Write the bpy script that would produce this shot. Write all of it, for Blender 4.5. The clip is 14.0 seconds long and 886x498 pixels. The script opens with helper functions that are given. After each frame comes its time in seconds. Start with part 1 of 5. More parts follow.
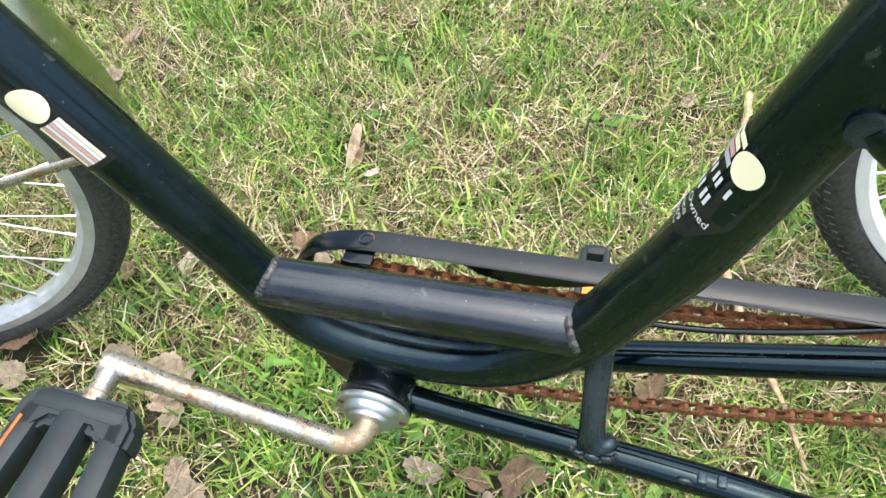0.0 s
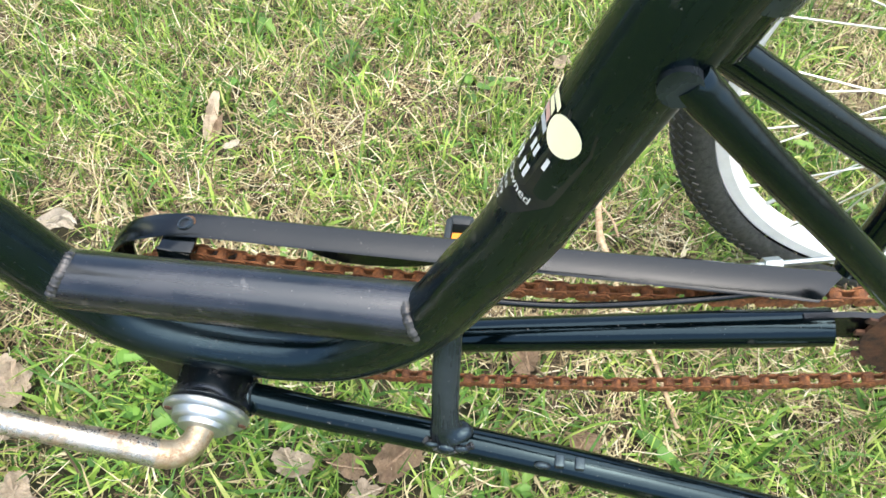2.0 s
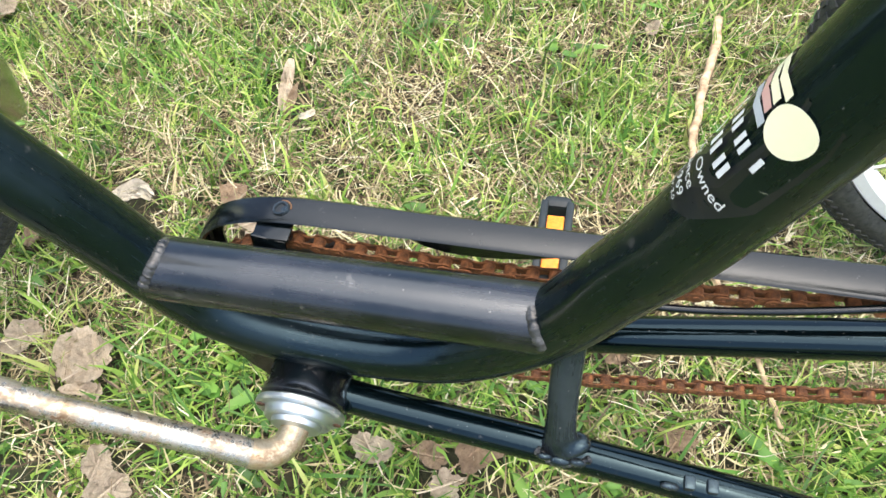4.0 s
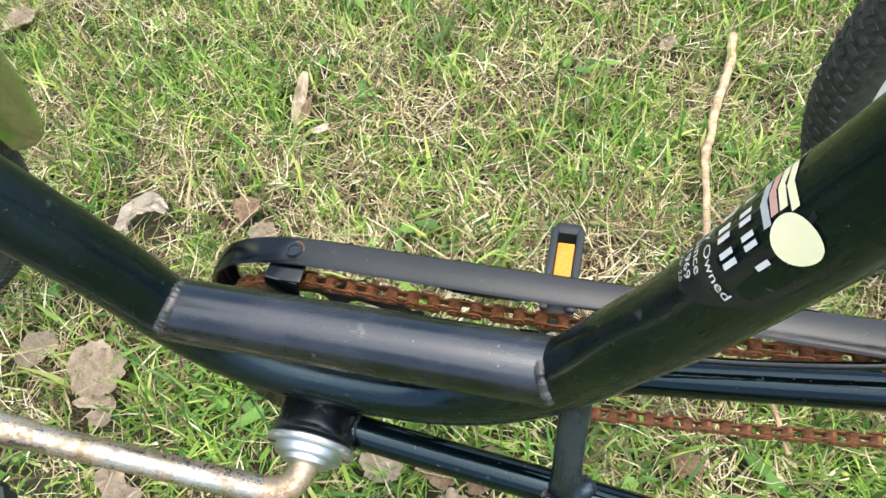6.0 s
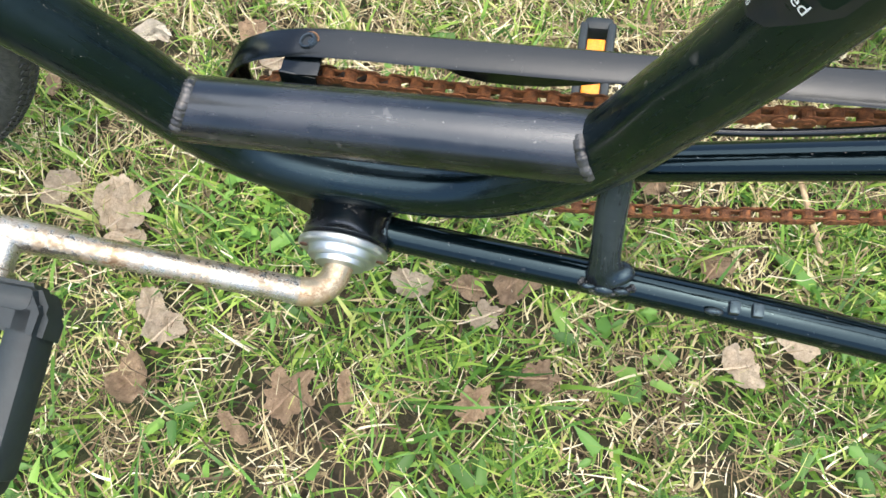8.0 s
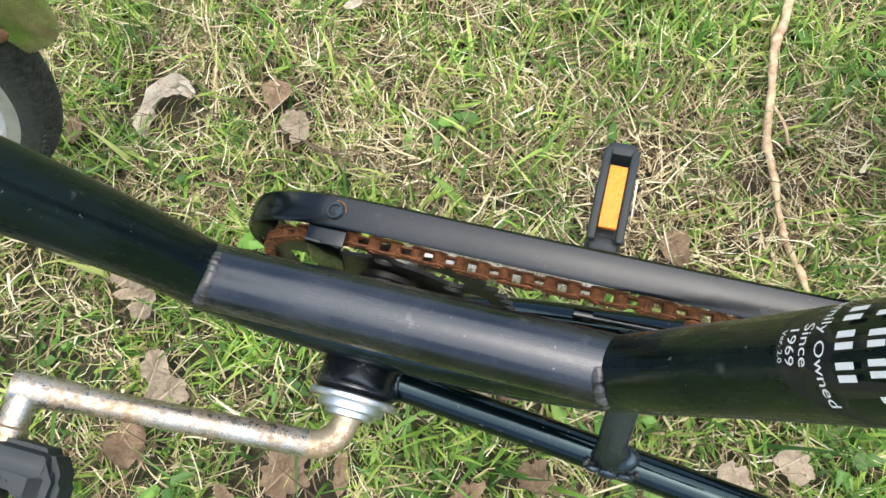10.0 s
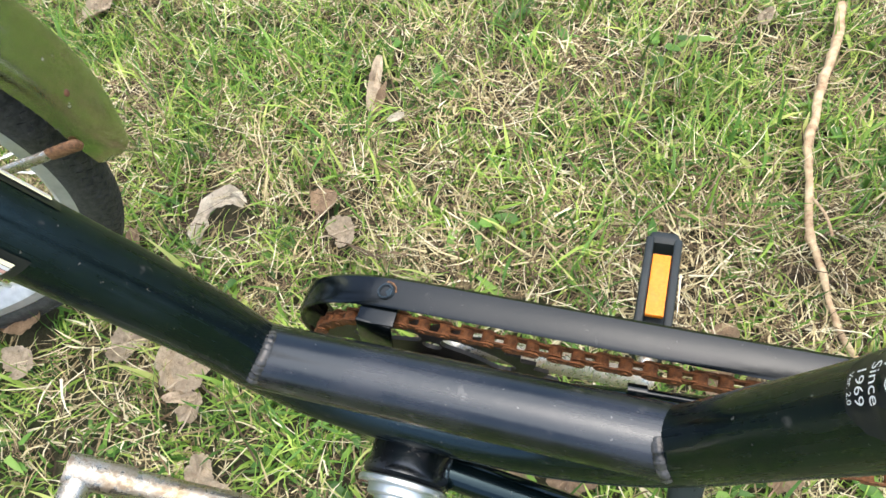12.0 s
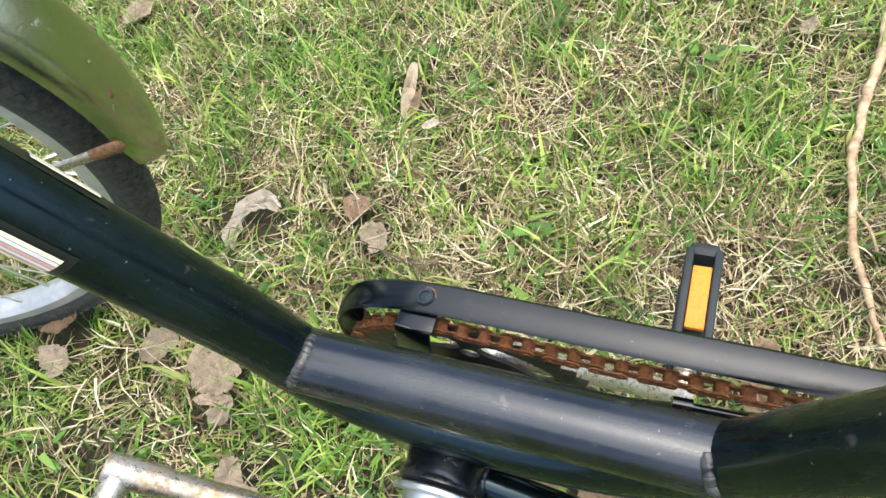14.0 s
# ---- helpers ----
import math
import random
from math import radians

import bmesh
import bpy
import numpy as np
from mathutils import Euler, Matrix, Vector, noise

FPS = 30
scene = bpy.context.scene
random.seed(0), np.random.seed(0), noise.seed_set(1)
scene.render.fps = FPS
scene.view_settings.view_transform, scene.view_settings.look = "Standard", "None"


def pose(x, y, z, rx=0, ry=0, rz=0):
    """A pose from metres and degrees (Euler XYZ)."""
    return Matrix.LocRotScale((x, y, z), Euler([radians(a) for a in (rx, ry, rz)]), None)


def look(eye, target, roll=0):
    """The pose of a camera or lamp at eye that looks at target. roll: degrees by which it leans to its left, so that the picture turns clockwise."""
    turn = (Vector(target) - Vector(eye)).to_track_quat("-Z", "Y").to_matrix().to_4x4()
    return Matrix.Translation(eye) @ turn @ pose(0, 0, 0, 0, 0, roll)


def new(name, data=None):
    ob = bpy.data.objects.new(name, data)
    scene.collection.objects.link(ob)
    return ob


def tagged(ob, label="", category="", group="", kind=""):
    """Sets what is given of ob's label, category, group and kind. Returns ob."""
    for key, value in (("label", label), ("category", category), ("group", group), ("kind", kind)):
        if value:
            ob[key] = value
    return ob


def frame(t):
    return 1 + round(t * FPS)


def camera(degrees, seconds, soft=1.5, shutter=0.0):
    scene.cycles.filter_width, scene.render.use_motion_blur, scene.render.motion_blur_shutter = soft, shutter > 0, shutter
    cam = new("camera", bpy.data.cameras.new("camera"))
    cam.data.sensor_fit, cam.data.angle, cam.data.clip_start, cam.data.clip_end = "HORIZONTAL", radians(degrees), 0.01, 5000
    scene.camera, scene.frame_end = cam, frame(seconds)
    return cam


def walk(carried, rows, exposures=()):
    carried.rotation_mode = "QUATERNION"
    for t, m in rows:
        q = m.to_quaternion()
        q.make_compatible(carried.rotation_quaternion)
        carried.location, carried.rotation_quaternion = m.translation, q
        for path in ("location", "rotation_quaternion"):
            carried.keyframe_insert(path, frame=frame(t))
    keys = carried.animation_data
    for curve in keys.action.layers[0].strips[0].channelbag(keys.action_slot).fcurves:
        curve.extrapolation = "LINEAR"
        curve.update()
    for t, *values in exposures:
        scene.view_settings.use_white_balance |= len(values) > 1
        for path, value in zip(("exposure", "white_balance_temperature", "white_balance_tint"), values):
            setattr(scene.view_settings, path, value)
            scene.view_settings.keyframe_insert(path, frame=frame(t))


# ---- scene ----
cam = camera(64.6, 14.0, 1.5, 0.3)
PATH = [
    (0, (0.171, 0.057, 0.795), (-0.214, 1.187, -0.809), -5.3),
    (0.5, (0.167, 0.062, 0.787), (-0.198, 1.189, -0.824), -6.6),
    (1, (0.178, 0.052, 0.762), (-0.06, 1.102, -0.924), -6.6),
    (1.2, (0.185, 0.066, 0.757), (-0.031, 1.149, -0.91), -4.3),
    (1.5, (0.192, 0.088, 0.765), (0.034, 1.211, -0.882), -0.1),
    (2, (0.204, 0.097, 0.762), (0.104, 1.205, -0.9), 3.2),
    (2.2, (0.203, 0.109, 0.766), (0.103, 1.243, -0.878), 4.3),
    (2.5, (0.205, 0.118, 0.761), (0.101, 1.227, -0.9), 2.6),
    (3, (0.197, 0.117, 0.742), (0.038, 1.216, -0.922), 0.7),
    (3.2, (0.183, 0.116, 0.731), (-0.03, 1.147, -0.969), -1.8),
    (5.3, (0.158, 0.147, 0.744), (-0.098, 1.137, -0.974), -3.4),
    (5.5, (0.162, 0.141, 0.745), (-0.113, 1.127, -0.973), -4.7),
    (6, (0.16, 0.148, 0.753), (-0.104, 1.131, -0.969), -3.2),
    (6.5, (0.161, 0.133, 0.742), (-0.132, 1.1, -0.984), -5.6),
    (7, (0.163, 0.122, 0.727), (-0.093, 0.952, -1.074), -6.7),
    (7.2, (0.164, 0.113, 0.723), (-0.096, 0.88, -1.106), -9.3),
    (9.3, (0.138, 0.198, 0.741), (-0.073, 0.659, -1.194), -10.0),
    (9.5, (0.137, 0.211, 0.751), (-0.076, 0.728, -1.17), -6.6),
    (10, (0.129, 0.22, 0.758), (-0.115, 0.774, -1.149), -9.5),
    (10.5, (0.13, 0.218, 0.755), (-0.105, 0.731, -1.164), -9.5),
    (11, (0.125, 0.23, 0.762), (-0.186, 0.923, -1.089), -8.9),
    (11.5, (0.135, 0.205, 0.753), (-0.238, 0.945, -1.067), -13.2),
    (12, (0.129, 0.197, 0.757), (-0.288, 1.025, -1.015), -13.4),
    (12.5, (0.135, 0.193, 0.756), (-0.257, 0.996, -1.034), -13.7),
    (13, (0.13, 0.183, 0.742), (-0.32, 0.961, -1.045), -17.3),
    (13.2, (0.127, 0.189, 0.748), (-0.339, 0.979, -1.029), -17.0),
    (13.5, (0.118, 0.198, 0.748), (-0.374, 1.006, -1.014), -16.4),
    (14, (0.12, 0.195, 0.753), (-0.371, 1.026, -0.998), -15.7),
]
walk(cam, [(t, look(eye, target, roll)) for t, eye, target, roll in PATH],
     [(0.0, 1.42), (1.2, 1.58), (3.0, 1.58), (5.5, 1.40), (7.0, 1.47), (9.5, 1.54), (10.0, 1.30), (11.0, 1.35), (12.0, 1.33), (14.0, 1.32)])

# ---- light ----
SUN_ELEVATION, SUN_TURN = 83.0, 110.0
world = bpy.data.worlds.new("overcast_sky")
scene.world = world
world.use_nodes = True
wn = world.node_tree
sky = wn.nodes.new("ShaderNodeTexSky")
sky.sky_type = "NISHITA"
sky.sun_disc = False
sky.sun_elevation = radians(SUN_ELEVATION)
sky.sun_rotation = radians(SUN_TURN)
sky.air_density, sky.dust_density, sky.ozone_density = 1.0, 4.5, 0.6
wn.nodes["Background"].inputs[1].default_value = 0.15
wn.links.new(sky.outputs[0], wn.nodes["Background"].inputs[0])
sun_data = bpy.data.lights.new("sun", "SUN")
sun_data.energy, sun_data.angle, sun_data.color = 1.5, radians(100), (1.0, 0.97, 0.91)
sun = new("sun", sun_data)
el, az = radians(SUN_ELEVATION), radians(SUN_TURN)
sun.matrix_world = look((math.sin(az) * math.cos(el) * 20, math.cos(az) * math.cos(el) * 20, 20 * math.sin(el)), (0, 0, 0))


# ---- materials ----
def material(name):
    m = bpy.data.materials.new(name)
    m.use_nodes = True
    nt = m.node_tree
    return m, nt, nt.nodes["Principled BSDF"]


def noise_node(nt, scale, detail=4.0, rough=0.55, coord="Object", stretch=None):
    tc = nt.nodes.new("ShaderNodeTexCoord")
    n = nt.nodes.new("ShaderNodeTexNoise")
    n.inputs["Scale"].default_value = scale
    n.inputs["Detail"].default_value = detail
    n.inputs["Roughness"].default_value = rough
    src = tc.outputs[coord]
    if stretch:
        mp = nt.nodes.new("ShaderNodeMapping")
        mp.inputs["Scale"].default_value = stretch
        nt.links.new(src, mp.inputs[0])
        src = mp.outputs[0]
    nt.links.new(src, n.inputs["Vector"])
    return n


def ramp_node(nt, src, stops):
    r = nt.nodes.new("ShaderNodeValToRGB")
    el_ = r.color_ramp.elements
    while len(el_) < len(stops):
        el_.new(0.5)
    for e, (p, c) in zip(el_, stops):
        e.position = p
        e.color = (c, c, c, 1) if not hasattr(c, "__len__") else (*c, 1)
    nt.links.new(src, r.inputs[0])
    return r


def mix_colour(nt, fac, a, b):
    m = nt.nodes.new("ShaderNodeMix")
    m.data_type = "RGBA"
    for sock, v in ((m.inputs[0], fac), (m.inputs[6], a), (m.inputs[7], b)):
        if hasattr(v, "links"):
            nt.links.new(v, sock)
        elif hasattr(v, "__len__"):
            sock.default_value = (*v, 1)
        else:
            sock.default_value = v
    return m.outputs[2]


def bump_node(nt, height, strength, distance, bsdf):
    b = nt.nodes.new("ShaderNodeBump")
    b.inputs["Strength"].default_value = strength
    b.inputs["Distance"].default_value = distance
    nt.links.new(height, b.inputs["Height"])
    nt.links.new(b.outputs[0], bsdf.inputs["Normal"])


def mat_black_paint(name="black_gloss_paint", dust=0.5, rough=0.06, film_tone=(0.0018, 0.0038, 0.0046), gloss=0.44, streak=0.10, tint=(0.56, 0.86, 1.0)):
    """Old gloss paint: specks, scuffs and fine wear that runs along the tube."""
    m, nt, p = material(name)
    fine = noise_node(nt, 420.0, 3.0)
    specks = ramp_node(nt, fine.outputs[0], [(0.705, 0.0), (0.73, 1.0)])
    film = noise_node(nt, 22.0, 5.0, 0.65)
    film_r = ramp_node(nt, film.outputs[0], [(0.35, 0.0), (0.75, 1.0)])
    base = mix_colour(nt, film_r.outputs[0], (0.0004, 0.0018, 0.0024), film_tone)
    scuff = noise_node(nt, 75.0, 3.0, 0.6)
    scuffs = ramp_node(nt, scuff.outputs[0], [(0.66, 0.0), (0.74, 0.30)])
    both = nt.nodes.new("ShaderNodeMath")
    both.operation = "MAXIMUM"
    nt.links.new(specks.outputs[0], both.inputs[0])
    nt.links.new(scuffs.outputs[0], both.inputs[1])
    mul = nt.nodes.new("ShaderNodeMath")
    mul.operation = "MULTIPLY"
    mul.inputs[1].default_value = dust
    nt.links.new(both.outputs[0], mul.inputs[0])
    nt.links.new(mix_colour(nt, mul.outputs[0], base, (0.16, 0.155, 0.145)), p.inputs["Base Color"])
    wear = noise_node(nt, 1.0, 4.0, 0.6, "UV", (7.0, 240.0, 1.0))
    blend = nt.nodes.new("ShaderNodeMath")
    blend.operation = "MULTIPLY"
    nt.links.new(wear.outputs[0], blend.inputs[0])
    nt.links.new(film.outputs[0], blend.inputs[1])
    rr = ramp_node(nt, blend.outputs[0], [(0.15, rough), (0.40, rough + streak)])
    nt.links.new(rr.outputs[0], p.inputs["Roughness"])
    p.inputs["Specular IOR Level"].default_value = gloss
    p.inputs["Specular Tint"].default_value = (*tint, 1.0)
    relief = nt.nodes.new("ShaderNodeMath")
    relief.operation = "MULTIPLY_ADD"
    relief.inputs[1].default_value = 0.35
    nt.links.new(wear.outputs[0], relief.inputs[0])
    nt.links.new(noise_node(nt, 130.0, 3.0).outputs[0], relief.inputs[2])
    bump_node(nt, relief.outputs[0], 0.05, 0.002, p)
    return m


def mat_pitted_chrome(name, clean, pits, tan, rough=0.26):
    """Dull chrome: small brown pits in drifts along the bar, a tan bloom between."""
    m, nt, p = material(name)
    drift = ramp_node(nt, noise_node(nt, 1.0, 4.0, 0.6, "UV", (16.0, 55.0, 1.0)).outputs[0], [(0.40, 0.0), (0.64, 1.0)])
    speck = ramp_node(nt, noise_node(nt, 260.0, 5.0, 0.7).outputs[0], [(0.44, 0.0), (0.58, 1.0)])
    mul = nt.nodes.new("ShaderNodeMath")
    mul.operation = "MULTIPLY"
    nt.links.new(drift.outputs[0], mul.inputs[0])
    nt.links.new(speck.outputs[0], mul.inputs[1])
    bloom = ramp_node(nt, noise_node(nt, 48.0, 6.0, 0.65).outputs[0], [(0.46, 0.0), (0.70, 0.85)])
    ground = mix_colour(nt, bloom.outputs[0], clean, tan)
    nt.links.new(mix_colour(nt, mul.outputs[0], ground, pits), p.inputs["Base Color"])
    met = nt.nodes.new("ShaderNodeMapRange")
    met.inputs[3].default_value, met.inputs[4].default_value = 0.92, 0.05
    nt.links.new(mul.outputs[0], met.inputs[0])
    nt.links.new(met.outputs[0], p.inputs["Metallic"])
    rr = nt.nodes.new("ShaderNodeMapRange")
    rr.inputs[3].default_value, rr.inputs[4].default_value = rough, 0.8
    nt.links.new(mul.outputs[0], rr.inputs[0])
    nt.links.new(rr.outputs[0], p.inputs["Roughness"])
    bump_node(nt, speck.outputs[0], 0.22, 0.0005, p)
    return m


def mat_metal(name, clean, rust, amount, rough=0.25, scale=60.0, stretch=None):
    """Bright metal with rust that breaks through."""
    m, nt, p = material(name)
    big = noise_node(nt, scale, 8.0, 0.7, stretch=stretch)
    mask = ramp_node(nt, big.outputs[0], [(max(0.0, 0.62 - amount), 0.0), (0.78 - amount * 0.6, 1.0)])
    fine = noise_node(nt, scale * 12, 4.0, 0.7)
    rust_col = mix_colour(nt, fine.outputs[0], [c * 0.65 for c in rust], [min(1.0, c * 1.5) for c in rust])
    nt.links.new(mix_colour(nt, mask.outputs[0], clean, rust_col), p.inputs["Base Color"])
    inv = ramp_node(nt, mask.outputs[0], [(0.0, 1.0), (1.0, 0.0)])
    nt.links.new(inv.outputs[0], p.inputs["Metallic"])
    rr = nt.nodes.new("ShaderNodeMapRange")
    rr.inputs[3].default_value, rr.inputs[4].default_value = rough, 0.85
    nt.links.new(mask.outputs[0], rr.inputs[0])
    nt.links.new(rr.outputs[0], p.inputs["Roughness"])
    bump_node(nt, fine.outputs[0], 0.25, 0.0006, p)
    return m


def mat_plain(name, a, b, rough, scale=80.0, bump=0.15, metallic=0.0):
    m, nt, p = material(name)
    n = noise_node(nt, scale, 6.0, 0.65)
    r = ramp_node(nt, n.outputs[0], [(0.32, 0.0), (0.7, 1.0)])
    nt.links.new(mix_colour(nt, r.outputs[0], a, b), p.inputs["Base Color"])
    p.inputs["Roughness"].default_value = rough
    p.inputs["Metallic"].default_value = metallic
    if bump:
        bump_node(nt, noise_node(nt, scale * 6, 4.0).outputs[0], bump, 0.001, p)
    return m


def mat_blades(name, stops, rough=0.55, translucent=0.35):
    """Grass or straw: one tone for each blade, paler and drier in patches."""
    m, nt, p = material(name)
    geo = nt.nodes.new("ShaderNodeNewGeometry")
    r = ramp_node(nt, geo.outputs["Random Per Island"], stops)
    patch = noise_node(nt, 9.0, 4.0)
    pr = ramp_node(nt, patch.outputs[0], [(0.35, 0.78), (0.65, 1.15)])
    mul = nt.nodes.new("ShaderNodeMix")
    mul.data_type, mul.blend_type = "RGBA", "MULTIPLY"
    mul.inputs[0].default_value = 1.0
    nt.links.new(r.outputs[0], mul.inputs[6])
    nt.links.new(pr.outputs[0], mul.inputs[7])
    nt.links.new(mul.outputs[2], p.inputs["Base Color"])
    p.inputs["Roughness"].default_value = rough
    p.inputs["Specular IOR Level"].default_value = 0.4
    tr = nt.nodes.new("ShaderNodeBsdfTranslucent")
    nt.links.new(mul.outputs[2], tr.inputs[0])
    ms = nt.nodes.new("ShaderNodeMixShader")
    ms.inputs[0].default_value = translucent
    nt.links.new(p.outputs[0], ms.inputs[1])
    nt.links.new(tr.outputs[0], ms.inputs[2])
    nt.links.new(ms.outputs[0], nt.nodes["Material Output"].inputs[0])
    return m


BLACK = mat_black_paint()
BLACK_WORN = mat_black_paint("worn_black_paint", 0.7, 0.15, gloss=0.58, streak=0.30)
BLACK_SCUFFED = mat_black_paint("scuffed_black_paint", 0.9, 0.20, (0.034, 0.040, 0.046), 0.60, 0.16)
BLACK_DUSTY = mat_black_paint("dusty_black_paint", 0.8, 0.17, (0.014, 0.014, 0.017), 0.80, 0.22, (0.84, 0.92, 1.0))
BLACK_DULL = mat_black_paint("black_guard_paint", 0.3, 0.13, (0.005, 0.006, 0.007), 0.38, 0.14, (0.84, 0.92, 1.0))
CHROME_RUST = mat_pitted_chrome("rusty_chrome", (0.45, 0.44, 0.385), (0.10, 0.055, 0.024), (0.36, 0.26, 0.145))
CHROME_FENDER = mat_metal("tarnished_chrome", (0.40, 0.44, 0.33), (0.16, 0.10, 0.05), 0.03, 0.13, 30.0)
CHROME_BRIGHT = mat_pitted_chrome("stained_chrome", (0.60, 0.58, 0.52), (0.28, 0.20, 0.12), (0.50, 0.44, 0.34))
RUST_ARM = mat_pitted_chrome("rusted_elbow_chrome", (0.50, 0.43, 0.31), (0.15, 0.078, 0.030), (0.42, 0.26, 0.13), 0.36)
ZINC = mat_metal("zinc_plate", (0.48, 0.53, 0.54), (0.35, 0.30, 0.22), 0.05, 0.42, 70.0)
SPOKE = mat_metal("spoke_steel", (0.75, 0.75, 0.72), (0.3, 0.2, 0.1), 0.03, 0.3, 90.0)
RUST = mat_plain("chain_rust", (0.040, 0.016, 0.007), (0.30, 0.115, 0.036), 0.85, 210.0, 0.6)
RUST_DARK = mat_plain("sprocket_rust", (0.025, 0.014, 0.010), (0.13, 0.055, 0.025), 0.8, 120.0, 0.4)
RING_DARK = mat_plain("chainring_steel", (0.012, 0.013, 0.013), (0.040, 0.036, 0.032), 0.42, 90.0, 0.2, 0.2)
TYRE = mat_plain("tyre_rubber", (0.005, 0.008, 0.009), (0.055, 0.058, 0.054), 0.60, 150.0, 0.6)
RIM = mat_plain("rim_enamel", (0.60, 0.62, 0.61), (0.74, 0.76, 0.74), 0.4, 25.0, 0.05)
RIM_STEEL = mat_plain("rim_steel", (0.38, 0.40, 0.39), (0.58, 0.60, 0.59), 0.34, 40.0, 0.12, 0.55)
RUBBER = mat_plain("pedal_plastic", (0.004, 0.009, 0.011), (0.012, 0.021, 0.024), 0.60, 45.0, 0.14)
AMBER_DULL = mat_plain("weathered_amber", (0.22, 0.075, 0.015), (0.40, 0.14, 0.03), 0.4, 200.0, 0.3)
AMBER = mat_plain("amber_reflector", (0.72, 0.20, 0.010), (0.92, 0.30, 0.018), 0.25, 400.0, 0.5)
WELD = mat_plain("weld_bead_paint", (0.003, 0.004, 0.005), (0.075, 0.078, 0.078), 0.14, 110.0, 0.5)
SEAM_RUST = mat_plain("seam_rust", (0.06, 0.028, 0.012), (0.24, 0.125, 0.055), 0.7, 300.0, 0.4)
DECAL_CREAM = mat_plain("cream_decal", (0.84, 0.80, 0.52), (0.88, 0.85, 0.58), 0.35, 40.0, 0.0)
DECAL_WHITE = mat_plain("white_decal", (0.58, 0.60, 0.60), (0.70, 0.72, 0.71), 0.4, 60.0, 0.0)
DECAL_PINK = mat_plain("pink_decal", (0.55, 0.30, 0.26), (0.62, 0.38, 0.33), 0.4, 60.0, 0.0)
DECAL_GREY = mat_plain("grey_decal", (0.36, 0.40, 0.42), (0.45, 0.48, 0.50), 0.4, 60.0, 0.0)
DECAL_BLACK = mat_plain("black_decal", (0.006, 0.008, 0.010), (0.012, 0.013, 0.015), 0.32, 60.0, 0.05)
GRASS = mat_blades("grass_blade", [(0.0, (0.042, 0.112, 0.020)), (0.30, (0.115, 0.245, 0.038)), (0.65, (0.25, 0.42, 0.066)), (0.88, (0.42, 0.57, 0.115)), (1.0, (0.58, 0.63, 0.21))], 0.5, 0.4)
STRAW = mat_blades("dry_straw", [(0.0, (0.055, 0.036, 0.018)), (0.30, (0.15, 0.105, 0.055)), (0.6, (0.36, 0.295, 0.150)), (0.84, (0.60, 0.54, 0.31)), (1.0, (0.80, 0.76, 0.56))], 0.6, 0.2)
WEED = mat_blades("weed_leaf", [(0.0, (0.050, 0.130, 0.022)), (0.6, (0.110, 0.250, 0.040)), (1.0, (0.20, 0.36, 0.060))], 0.42, 0.3)


def mat_dead_leaf(name, a, b):
    """Dry leaf: blotches, small dark spots and a fine mesh of veins."""
    m, nt, p = material(name)
    r = ramp_node(nt, noise_node(nt, 42.0, 8.0, 0.7).outputs[0], [(0.30, 0.0), (0.68, 1.0)])
    spots = ramp_node(nt, noise_node(nt, 190.0, 4.0, 0.6).outputs[0], [(0.60, 0.0), (0.72, 0.75)])
    body = mix_colour(nt, spots.outputs[0], mix_colour(nt, r.outputs[0], a, b), [c * 0.38 for c in a])
    tc = nt.nodes.new("ShaderNodeTexCoord")
    cells = nt.nodes.new("ShaderNodeTexVoronoi")
    cells.feature = "DISTANCE_TO_EDGE"
    cells.inputs["Scale"].default_value = 240.0
    nt.links.new(tc.outputs["Object"], cells.inputs["Vector"])
    vein = ramp_node(nt, cells.outputs["Distance"], [(0.0, 0.80), (0.10, 1.0)])
    info = nt.nodes.new("ShaderNodeObjectInfo")
    tone = ramp_node(nt, info.outputs["Random"], [(0.0, 0.80), (1.0, 1.06)])
    for src in (vein, tone):
        mul = nt.nodes.new("ShaderNodeMix")
        mul.data_type, mul.blend_type = "RGBA", "MULTIPLY"
        mul.inputs[0].default_value = 1.0
        nt.links.new(body, mul.inputs[6])
        nt.links.new(src.outputs[0], mul.inputs[7])
        body = mul.outputs[2]
    nt.links.new(body, p.inputs["Base Color"])
    p.inputs["Roughness"].default_value = 0.72
    bump_node(nt, vein.outputs[0], 0.5, 0.0012, p)
    return m


LEAF_WHITE = mat_dead_leaf("bleached_dead_leaf", (0.62, 0.54, 0.41), (0.93, 0.87, 0.73))
LEAF_PALE = mat_dead_leaf("pale_dead_leaf", (0.35, 0.275, 0.19), (0.68, 0.58, 0.43))
LEAF_BROWN = mat_dead_leaf("brown_dead_leaf", (0.18, 0.115, 0.066), (0.46, 0.335, 0.21))
TWIG = mat_plain("dry_twig", (0.20, 0.115, 0.060), (0.62, 0.49, 0.30), 0.75, 60.0, 0.5)


